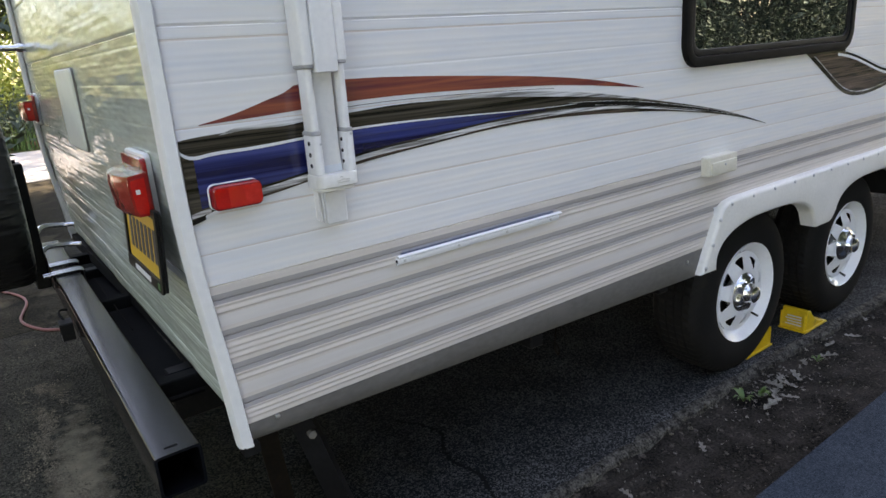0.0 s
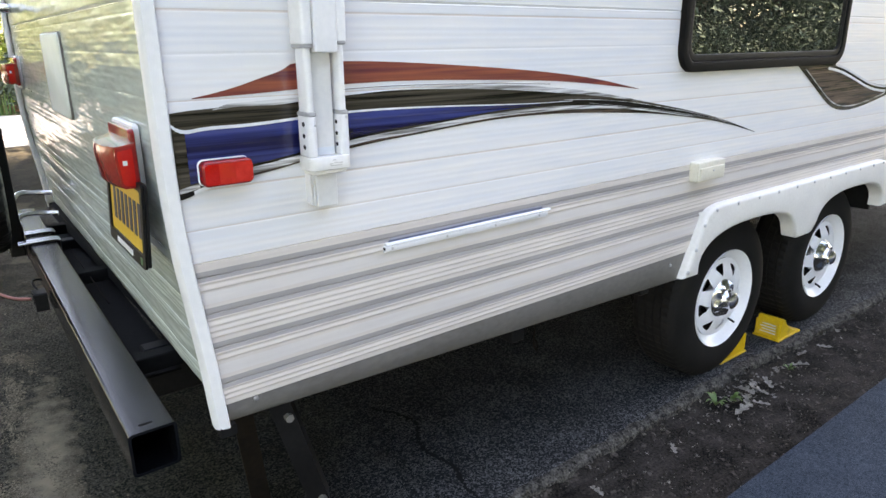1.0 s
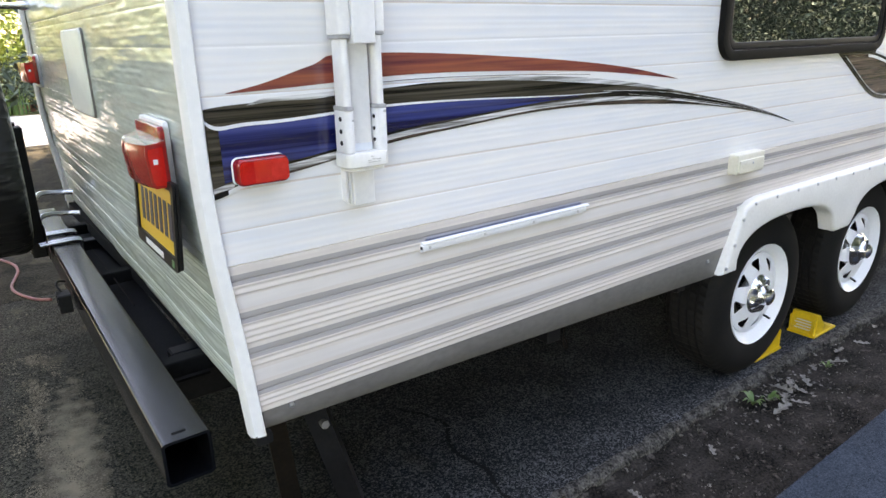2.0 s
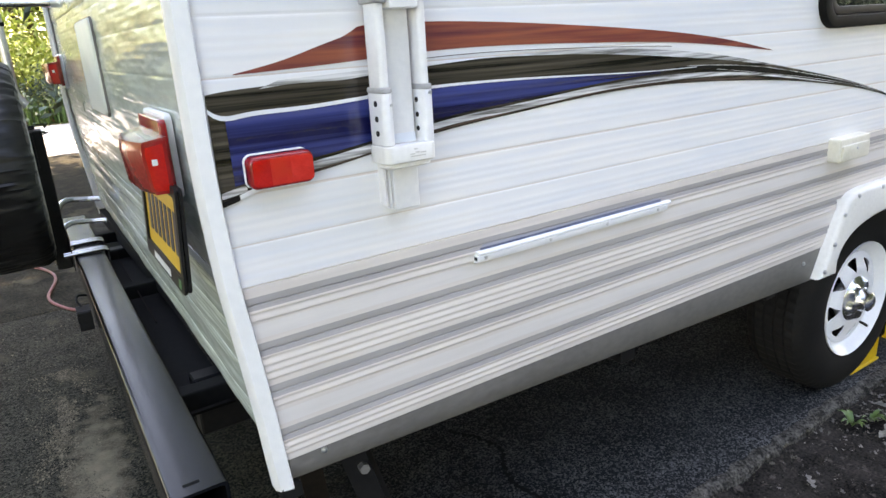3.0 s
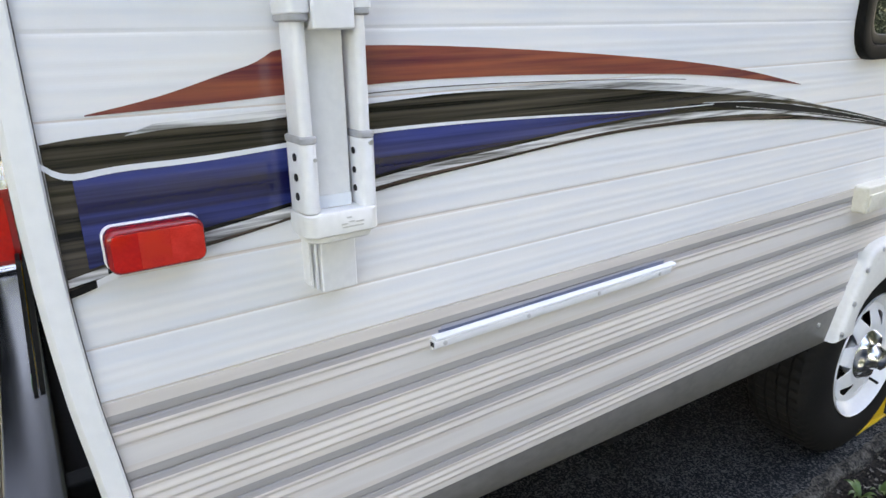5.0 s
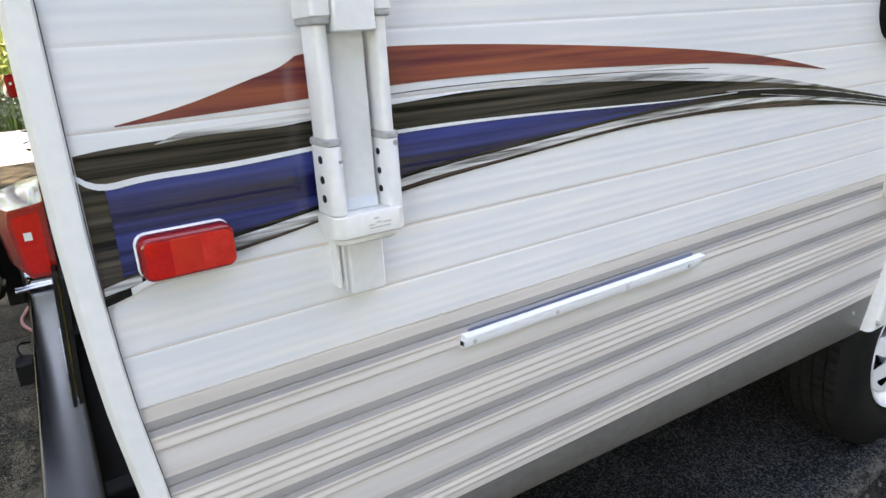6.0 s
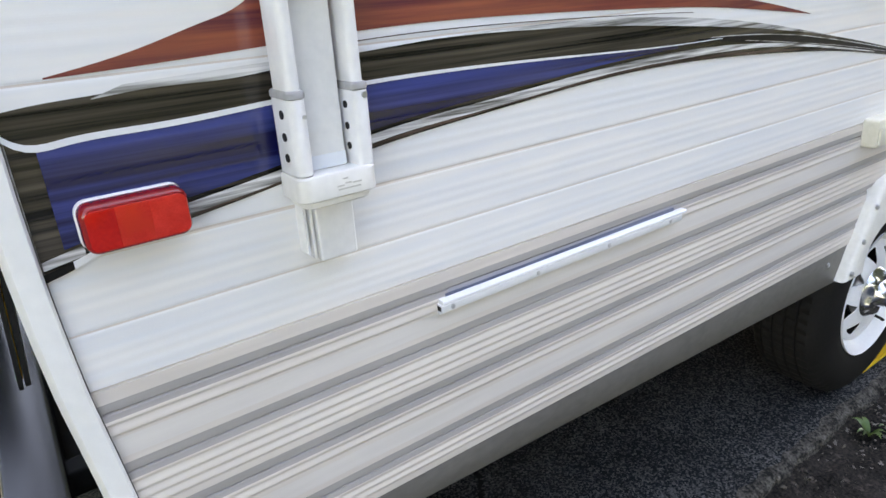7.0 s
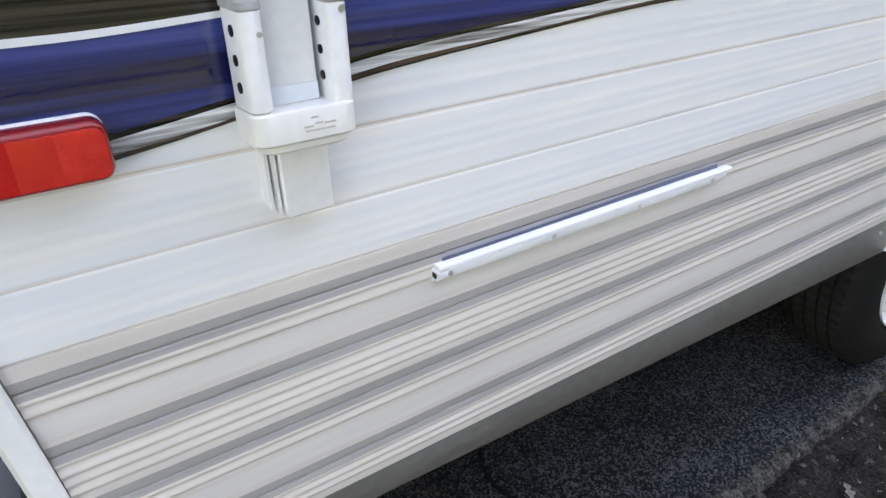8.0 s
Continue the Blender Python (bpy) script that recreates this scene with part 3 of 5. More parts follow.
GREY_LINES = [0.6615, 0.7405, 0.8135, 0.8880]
GROOVES = [0.980, 1.053, 1.129, 1.212, 1.290, 1.362] + [1.362 + 0.0763 * k for k in range(1, 16)]
RIBS = [0.629, 0.640, 0.651, 0.717, 0.729, 0.766, 0.778, 0.790, 0.803, 0.864, 0.877]
LAPS = [0.615, 0.745, 0.917, 1.155, 1.384, 1.612, 1.841, 2.070, 2.300, TOP]
SEAMS = [0.917, 1.384, 1.612, 1.841, 2.070, 2.300]
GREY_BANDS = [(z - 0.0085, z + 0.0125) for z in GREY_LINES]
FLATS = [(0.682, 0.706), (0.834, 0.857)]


def relief(z):
    """How far the siding stands out at a height."""
    d = 0.004
    for g in GREY_LINES:
        d -= 0.0030 * math.exp(-((z - g) / 0.0011) ** 2)
    for g in GROOVES:
        if abs(z - g) < 0.02:
            d -= 0.0007 * math.exp(-((z - g) / 0.0022) ** 2)
        for k in (1, 2, 3):
            q = z - (g - 0.014 - 0.012 * k)
            if abs(q) < 0.02:
                d += 0.00036 * math.exp(-(q / 0.0045) ** 2)
    for g in RIBS:
        d += 0.0016 * math.exp(-((z - g) / (0.0052 if z > g else 0.0024)) ** 2)
    for a in SEAMS:
        if a - 0.002 < z < a + 0.001:
            d -= 0.0030
    return d


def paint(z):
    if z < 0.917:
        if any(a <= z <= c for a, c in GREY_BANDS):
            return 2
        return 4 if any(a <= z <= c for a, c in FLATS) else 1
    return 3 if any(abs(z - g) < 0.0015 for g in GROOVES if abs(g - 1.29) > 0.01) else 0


def rear_x(z):
    """The rear wall's upright line, tucked in towards the floor."""
    return float(np.interp(z, [0.5, 0.575, 0.62, 0.70, 0.76, 0.82, 0.86, 0.916, 0.98, 1.04, 1.12, 3], [0.05, 0.043, 0.039, 0.033, 0.027, 0.0205, 0.016, 0.0095, 0.005, 0.002, 0.0, 0.0]))


def levels(z0, z1):
    step = 0.001 if z1 < 1.0 else 0.002 if z1 < 1.4 else 0.005
    n = max(2, int(round((z1 - z0) / step)))
    return [z0 + (z1 - z0) * i / n for i in range(n + 1)]


def siding(x0, x1, z0, z1):
    """One ribbed course on the side wall; a left end at the rear corner follows its line."""
    b = bmesh.new()
    zs = levels(z0, z1)
    cols = 2
    V = []
    for z in zs:
        zz = min(max(z, z0 + 1e-4), z1 - 1e-4)
        xa = rear_x(z) + 0.006 if x0 is None else x0
        V.append([b.verts.new((xa + (x1 - xa) * c / (cols - 1), -relief(zz), z)) for c in range(cols)])
    for r0, r1, za, zb in zip(V, V[1:], zs, zs[1:]):
        for c in range(cols - 1):
            b.faces.new((r0[c], r0[c + 1], r1[c + 1], r1[c])).material_index = paint((za + zb) / 2)
    return b


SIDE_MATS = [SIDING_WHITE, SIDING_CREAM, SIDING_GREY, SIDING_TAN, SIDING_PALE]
b = bmesh.new()
add_box(b, 0.06, LENGTH, 0.0005, 0.03, 0.77, TOP)
add_box(b, 0.06, 1.66, 0.0005, 0.03, 0.60, 0.769)
add_box(b, 3.28, LENGTH, 0.0005, 0.03, 0.60, 0.769)
side_wall = part("side_wall", b, SIDING_WHITE, trailer)
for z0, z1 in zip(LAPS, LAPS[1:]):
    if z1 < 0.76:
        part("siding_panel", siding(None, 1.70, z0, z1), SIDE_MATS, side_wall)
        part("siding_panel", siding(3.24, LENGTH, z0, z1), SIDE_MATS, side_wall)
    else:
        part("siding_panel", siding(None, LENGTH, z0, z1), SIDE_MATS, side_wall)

# rear wall
b = bmesh.new()
for z0, z1 in ((0.60, 0.9), (0.9, 1.1), (1.1, TOP)):
    add_box(b, 0.062, 0.075, 0.02, WIDTH - 0.02, z0, z1)
rear_wall = part("rear_wall", b, REAR_SHADED, trailer)
for z0, z1 in zip(LAPS, LAPS[1:]):
    b = bmesh.new()
    zs = levels(z0, z1)
    V = []
    for z in zs:
        zz = min(max(z, z0 + 1e-4), z1 - 1e-4)
        V.append([b.verts.new((rear_x(z) + 0.004 - relief(zz) * 0.9 + 0.0026 * noise.noise((y * 2.2, z * 6, 1.0)) + 0.0021 * noise.noise((y * 6.0, z * 36, 3.0)) + 0.0004 * noise.noise((y * 4.0, z * 110, 5.0)) + 0.0007 * noise.noise((y * 19.0, z * 80, 9.0)), y, z)) for y in np.linspace(0.004, WIDTH - 0.004, 200)])
    for r0, r1, za, zb in zip(V, V[1:], zs, zs[1:]):
        for c in range(199):
            b.faces.new((r0[c + 1], r0[c], r1[c], r1[c + 1]))
    part("siding_panel", b, REAR_SHADED, rear_wall, smooth=True)
b = bmesh.new()
add_box(b, 0.058, 0.072, 0.02, WIDTH - 0.02, 0.575, 0.614, 0.002)
part("bottom_rail", b, SKIRT_GREY, rear_wall)

# closing walls, roof and floor
b = bmesh.new()
add_box(b, 0.08, LENGTH, WIDTH - 0.03, WIDTH, 0.60, TOP)
part("far_side_wall", b, SIDING_WHITE, trailer)
b = bmesh.new()
add_box(b, LENGTH, LENGTH + 0.03, 0.0, WIDTH, 0.60, TOP)
part("front_wall", b, SIDING_WHITE, trailer)
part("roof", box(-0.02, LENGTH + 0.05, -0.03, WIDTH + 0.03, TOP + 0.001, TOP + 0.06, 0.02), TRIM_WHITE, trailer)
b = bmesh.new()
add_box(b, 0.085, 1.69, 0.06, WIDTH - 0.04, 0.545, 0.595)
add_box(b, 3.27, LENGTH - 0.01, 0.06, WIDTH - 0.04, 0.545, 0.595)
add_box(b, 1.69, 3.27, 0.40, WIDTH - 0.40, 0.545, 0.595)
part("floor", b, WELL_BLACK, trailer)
b = bmesh.new()
for y in (0.52, 1.80):
    add_box(b, 0.02, LENGTH, y, y + 0.05, 0.40, 0.544, 0.004, 1)
for x in (0.9, 1.5, 3.5, 4.6):
    add_box(b, x, x + 0.05, 0.06, WIDTH - 0.06, 0.47, 0.544, 0.003, 1)
part("chassis", b, BLACK_STEEL, trailer)
for hx in (2.035, 2.885):
    b = bmesh.new()
    add_tube(b, [(hx, 0.2, 0.33), (hx, WIDTH - 0.2, 0.33)], 0.035, 14)
    part("axle", b, BLACK_STEEL, trailer, smooth=True)
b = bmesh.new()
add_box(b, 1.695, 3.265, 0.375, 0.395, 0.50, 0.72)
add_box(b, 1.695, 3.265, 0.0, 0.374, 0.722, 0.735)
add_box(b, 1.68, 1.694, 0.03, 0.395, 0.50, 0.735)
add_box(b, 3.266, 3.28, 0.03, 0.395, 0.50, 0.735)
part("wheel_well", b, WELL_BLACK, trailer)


# corner trims
def corner_trim(side, name="corner_trim"):
    b = bmesh.new()
    prof = [(-0.002, 0.022), (-0.006, 0.022), (-0.0085, 0.016), (-0.0085, -0.001), (-0.006, -0.0075), (-0.001, -0.0095), (0.004, -0.0098), (0.006, -0.008), (0.0065, -0.003)]
    zs = [0.568] + list(np.linspace(0.574, 1.15, 24)) + list(np.linspace(1.2, TOP, 8))
    rows = []
    for z in zs:
        rows.append([b.verts.new((rear_x(z) + (u * 2.6 if u < 0 else u), v * 1.5 if v < 0 else v, z) if side == 0 else
                                 (rear_x(z) + (u * 2.6 if u < 0 else u), WIDTH - (v * 1.5 if v < 0 else v), z)) for u, v in prof])
    for r0, r1 in zip(rows, rows[1:]):
        for k in range(len(prof) - 1):
            q = (r0[k], r0[k + 1], r1[k + 1], r1[k])
            b.faces.new(q if side == 0 else q[::-1])
    b.faces.new([v for v in rows[0]])
    return part(name, b, TRIM_WHITE, trailer, smooth=True)


corner_trim(0)
corner_trim(1)
# thin dark strip for the shaded gap between trim and siding
b = bmesh.new()
rows = []
for z in levels(0.575, 1.39) + [1.5, 2.0, TOP]:
    rows.append([b.verts.new((rear_x(z) + u, v, z)) for u, v in ((0.0062, -0.001), (0.0062, -0.0056), (0.0074 + 0.0006 * noise.noise((z * 60, 0, 0)), -0.0056), (0.0082, -0.001))])
for r0, r1 in zip(rows, rows[1:]):
    for k in range(3):
        b.faces.new((r0[k], r0[k + 1], r1[k + 1], r1[k]))
part("sealant_line", b, SKIRT_GREY, trailer, "dark grey line standing in for the shaded gap beside the corner trim")
b = bmesh.new()
prism(b, rounded_rect(0.028, 0.062, 0.548, 0.572, 0.004, 3), -0.012, 0.02)
part("trim_end", b, WELL_BLACK, trailer, "black plastic end under the corner trim")

# skirt
b = bmesh.new()
secs = []
for i in range(25):
    x = 0.05 + (1.66 - 0.05) * i / 24
    zb = 0.571 - 0.055 * i / 24
    w = 0.002 * noise.noise((x * 5, 0, 2))
    secs.append([b.verts.new(p) for p in ((x, -0.002, 0.622), (x, -0.003 + w, 0.60), (x, -0.003 + w, zb + 0.012), (x, 0.004, zb + 0.002), (x, 0.03, zb), (x, 0.11, zb - 0.004))])
for r0, r1 in zip(secs, secs[1:]):
    for k in range(5):
        b.faces.new((r0[k + 1], r1[k + 1], r1[k], r0[k]))
skirt = part("skirt", b, SKIRT_GREY, trailer, "dull grey metal skirt panel", smooth=True)
for x, z in ((0.11, 0.608), (1.56, 0.586)):
    b = bmesh.new()
    lathe_y(b, [(0.006, -0.003), (0.0055, -0.006), (0.003, -0.0075), (0.0005, -0.008)], 10, x, z)
    part("screw", b, GALV, skirt, smooth=True)
b = bmesh.new()
add_box(b, 3.28, LENGTH - 0.02, -0.003, 0.03, 0.55, 0.621, 0.003)
part("skirt", b, SKIRT_GREY, trailer, "dull grey metal skirt panel")

# ---------- painted graphics, thin films that follow the ribs ----------
TAIL = [(1.3, 1.143), (1.573, 1.095), (1.8, 1.047), (2.003, 0.991)]
dark_top = spline([(0, 1.191), (0.03, 1.1945), (0.07, 1.1965), (0.165, 1.1995), (0.36, 1.205), (0.469, 1.2095), (0.6, 1.211), (0.75, 1.208), (0.93, 1.195), (1.15, 1.168)] + TAIL)
low_edge = spline([(0, 1.039), (0.03, 1.046), (0.05, 1.052), (0.142, 1.067), (0.25, 1.082), (0.361, 1.098), (0.528, 1.112), (0.753, 1.126), (0.936, 1.127), (1.159, 1.116), (1.436, 1.092), (1.58, 1.073), (1.8, 1.037), (2.003, 0.990)])
red_low = spline([(0.05, 1.2148), (0.127, 1.217), (0.25, 1.222), (0.362, 1.227), (0.532, 1.227), (0.749, 1.2195), (0.979, 1.207), (1.146, 1.191), (1.311, 1.172)])
red_hi_a = spline([(0.05, 1.2160), (0.129, 1.2315), (0.196, 1.2505), (0.225, 1.2600), (0.241, 1.2695)])
red_hi_b = spline([(0.241, 1.2695), (0.30, 1.2712), (0.37, 1.271), (0.50, 1.2655), (0.67, 1.254), (0.926, 1.232), (1.144, 1.204), (1.311, 1.173)])
line_top = spline([(0.0, 1.183), (0.008, 1.174), (0.018, 1.1665), (0.05, 1.1642), (0.119, 1.1658), (0.249, 1.1705), (0.36, 1.1745), (0.45, 1.1742), (0.6, 1.1698), (0.914, 1.1575), (1.04, 1.1560)])
silver_top = spline([(0.142, 1.084), (0.249, 1.098), (0.362, 1.115), (0.529, 1.128), (0.752, 1.142), (0.934, 1.146), (1.156, 1.135), (1.434, 1.1005), (1.60, 1.075)])
silver_low = spline([(0.142, 1.075), (0.249, 1.089), (0.362, 1.108), (0.529, 1.120), (0.752, 1.135), (0.935, 1.137), (1.157, 1.129), (1.435, 1.0970), (1.60, 1.0735)])


def film_relief(z):
    return max(relief(z - 0.0028), relief(z - 0.0014), relief(z), relief(z + 0.0014), relief(z + 0.0028))


def film(name, x0, x1, lo, hi, lift, mat, label="", nx=90, rows=14):
    """A printed film between two curves, lying on the ribbed siding."""
    b = bmesh.new()
    V = []
    for i in range(nx + 1):
        x = x0 + (x1 - x0) * i / nx
        a, c = lo(x), hi(x)
        c = max(c, a + 0.0003)
        V.append([b.verts.new((x, -film_relief(a + (c - a) * j / rows) - lift, a + (c - a) * j / rows)) for j in range(rows + 1)])
    for r0, r1 in zip(V, V[1:]):
        for j in range(rows):
            b.faces.new((r0[j], r1[j], r1[j + 1], r0[j + 1]))
    return part(name, b, mat, side_wall, label)


film("stripe", 0.0085, 2.003, low_edge, dark_top, 0.0010, D_DARK, "black swoosh with reflections painted as olive streaks", 160, 60)
film("stripe", 0.05, 1.311, red_low, lambda x: red_hi_a(x) if x < 0.241 else red_hi_b(x), 0.0010, D_RED, "brick-red swoosh with streaks", 140, 24)
film("stripe", 0.030, 0.914, lambda x: max(1.066 + 0.10 * max(0, 0.034 - x), silver_top(x) + 0.0045 if x > 0.142 else 1.066 + 0.222 * (x - 0.03)),
     lambda x: line_top(x) - 0.0065 + 0.0045 * min(1, x / 0.9), 0.0026, D_BLUE, "deep blue swoosh with paler reflections painted in", 120, 44)
film("stripe", 0.006, 1.03, lambda x: line_top(x) - 0.0065 + 0.0050 * min(1, x / 0.95), line_top, 0.0042, D_WHITE, "thin white line", 120, 4)
film("stripe", 0.142, 1.60, lambda x: silver_low(x) - 0.003 * min(1, max(0, (1.3 - x) / 0.4)), silver_top, 0.0040, D_SILVER, "silver stripe", 110, 6)
film("stripe", 0.15, 1.45, lambda x: low_edge(x) + 0.0022, lambda x: low_edge(x) + 0.0060, 0.0032, D_BROWN, "thin brown stripe", 80, 2)
film("stripe", 0.082, 0.30, lambda x: dark_top(x) - 0.0030 - 0.0016 * math.sin(38 * x), lambda x: dark_top(x) - 0.0030 + 0.0085 * min(1, (x - 0.080) / 0.030), 0.0040, D_SILVER, "silver highlight film", 40, 5)
film("stripe", 0.46, 1.38, lambda x: dark_top(x) - 0.0120 * abs(math.sin(math.pi * (x - 0.46) / 0.92)) ** 1.2, lambda x: dark_top(x) + 0.0005, 0.0040, D_SILVER, "silver highlight film", 60, 5)
film("stripe", 0.335, 0.95, lambda x: red_low(x) - 0.0105 + 0.004 * max(0, x - 0.4), lambda x: red_low(x) - 0.0094 + 0.0038 * max(0, x - 0.4), 0.0010, D_BROWN, "hairline grey stripe", 50, 2)
film("stripe", 0.0095, 0.046, lambda x: 1.0500 + 0.16 * x, lambda x: 1.058 + 0.20 * x, 0.0040, D_SILVER, "silver stripe", 14, 4)
film("stripe", 0.030, 0.075, lambda x: low_edge(x) - 0.0003, lambda x: low_edge(x) + 0.007, 0.0040, D_WHITE, "white gap stripe", 14, 3)
film("stripe", 0.0085, 0.034, lambda x: low_edge(x) - 0.0003, lambda x: low_edge(x) + 0.0075, 0.0046, D_BLACK, "black end of the lower stripe", 10, 3)
# the shade above the track, painted as two thin bands
film("smear", 0.445, 0.935, lambda x: 0.8795, lambda x: 0.8845 + 0.001 * math.sin(9 * x), 0.0008, TRACK_SHADE_DARK, "dark blue-grey shade painted along the track", 40, 3)
film("smear", 0.45, 0.93, lambda x: 0.8845 + 0.001 * math.sin(9 * x), lambda x: 0.8895 + 0.0012 * math.sin(7 * x), 0.0006, TRACK_SHADE_PALE, "faint blue-grey edge of the shade painted above the track", 40, 3)
def core_mid(x):
    return 0.5 * low_edge(x) + 0.5 * dark_top(x)


def core_half(x):
    return 0.26 * (dark_top(x) - low_edge(x)) * min(1.0, max(0.0, (x - 0.95) / 0.35))


film("stripe", 0.96, 2.0, lambda x: core_mid(x) - core_half(x), lambda x: core_mid(x) + core_half(x), 0.0024, D_BLACK, "black core of the tapering swoosh", 80, 8)
film("stripe", 1.0, 1.92, lambda x: core_mid(x) + core_half(x), lambda x: core_mid(x) + core_half(x) + 0.0012, 0.0030, D_SILVER, "silver hairline", 70, 2)
film("stripe", 1.1, 1.85, lambda x: core_mid(x) - core_half(x) * 0.4, lambda x: core_mid(x) - core_half(x) * 0.4 + 0.0008, 0.0034, D_SILVER, "silver hairline", 60, 2)
# second swoosh beyond the window
sw_lo = spline([(2.26, 1.208), (2.44, 1.112), (2.575, 1.046), (2.714, 1.020), (2.92, 1.030), (3.2, 1.070)])
sw_hi = spline([(2.26, 1.218), (2.45, 1.222), (2.60, 1.205), (2.75, 1.170), (2.943, 1.122), (3.2, 1.10)])
film("stripe", 2.262, 3.2, sw_lo, sw_hi, 0.0010, D_DARK, "black swoosh with reflections painted as brown streaks", 70, 40)
film("stripe", 2.34, 3.15, lambda x: sw_lo(x) + 0.020, lambda x: max(sw_lo(x) + 0.021, sw_hi(x) - 0.022), 0.0028, D_BROWN, "brown streaked swoosh", 60, 30)
film("stripe", 2.31, 3.1, lambda x: sw_lo(x) + 0.014, lambda x: sw_lo(x) + 0.0185, 0.0060, D_SILVER, "silver stripe", 60, 3)
film("stripe", 2.50, 3.1, lambda x: sw_hi(x) - 0.030, lambda x: sw_hi(x) - 0.020, 0.0060, D_WHITE, "white stripe", 50, 3)
film("stripe", 2.56, 3.1, lambda x: sw_hi(x) - 0.010, lambda x: sw_hi(x) - 0.002, 0.0060, D_WHITE, "white stripe", 50, 3)

# ---------- window ----------
window = part("window", prism(bmesh.new(), rounded_rect(1.490, 2.592, 1.210, 1.80, 0.07), -0.022, 0.03, hole=rounded_rect(1.522, 2.560, 1.240, 1.768, 0.045), bevel=0.004),
              DARK_FRAME, trailer, "dark bronze window frame with rounded corners", smooth=True)
part("inner_frame", prism(bmesh.new(), rounded_rect(1.523, 2.559, 1.241, 1.767, 0.044), -0.018, 0.02, hole=rounded_rect(1.540, 2.542, 1.262, 1.750, 0.034), bevel=0.003), BLACK_STEEL, window, smooth=True)
part("pane", prism(bmesh.new(), rounded_rect(1.539, 2.543, 1.261, 1.751, 0.034), -0.0125, -0.008), WINDOW_GLASS, window, "dark tinted glass")

# ---------- wheel-arch flare ----------
def arch(cx, a, zb, zt, n=18):
    out = []
    for k in range(n + 1):
        t = math.pi * k / n
        c, s = math.cos(t), math.sin(t)
        out.append((cx + a * math.copysign(abs(c) ** 0.75, c), zb + (zt - zb) * abs(s) ** 0.8))
    return out


def flare():
    b = bmesh.new()
    outer = [(3.335, 0.534), (3.29, 0.64), (3.245, 0.735), (3.215, 0.757), (3.17, 0.765)]
    outer += [(1.80 + (3.17 - 1.80) * k / 10, 0.765) for k in range(9, 0, -1)]
    outer += [(1.80, 0.765), (1.745, 0.757), (1.715, 0.742), (1.665, 0.65), (1.622, 0.56), (1.606, 0.530)]
    inner = [(1.695, 0.528)] + arch(2.035, 0.345, 0.536, 0.672)[::-1][1:-1] + [(2.392, 0.534), (2.408, 0.528), (2.515, 0.528), (2.530, 0.534)] + arch(2.905, 0.345, 0.536, 0.672)[::-1][1:-1] + [(3.245, 0.530)]
    ring = outer + inner
    front = [b.verts.new((x, -0.034, z)) for x, z in ring]
    es = [b.edges.new((front[i], front[(i + 1) % len(front)])) for i in range(len(front))]
    bmesh.ops.triangle_fill(b, edges=es, use_beauty=True)
    fs = list(b.faces)
    bmesh.ops.recalc_face_normals(b, faces=fs)
    ext = bmesh.ops.extrude_face_region(b, geom=fs)
    moved = [v for v in ext["geom"] if isinstance(v, bmesh.types.BMVert)]
    for v in moved:
        v.co.y = 0.028
    bmesh.ops.recalc_face_normals(b, faces=list(b.faces))
    rim = [e for e in b.edges if len(e.link_faces) == 2 and abs(e.verts[0].co.y + 0.034) < 1e-4 and abs(e.verts[1].co.y + 0.034) < 1e-4
           and abs(e.link_faces[0].normal.dot(e.link_faces[1].normal)) < 0.6]
    bmesh.ops.bevel(b, geom=rim, offset=0.014, segments=4, affect='EDGES', profile=0.5)
    return b


fl = part("wheel_arch_flare", flare(), PLASTIC_WHITE, trailer, "white plastic double wheel-arch flare with grime", smooth=True)
for x, z in [(1.625, 0.552), (1.662, 0.625), (1.70, 0.705), (1.765, 0.748)] + [(1.90 + 0.145 * k, 0.752) for k in range(9)] + [(3.17, 0.752)]:
    b = bmesh.new()
    lathe_y(b, [(0.0065, -0.031), (0.0062, -0.0355), (0.004, -0.0375), (0.0005, -0.0382)], 10, x, z)
    part("screw", b, GALV, fl, smooth=True)


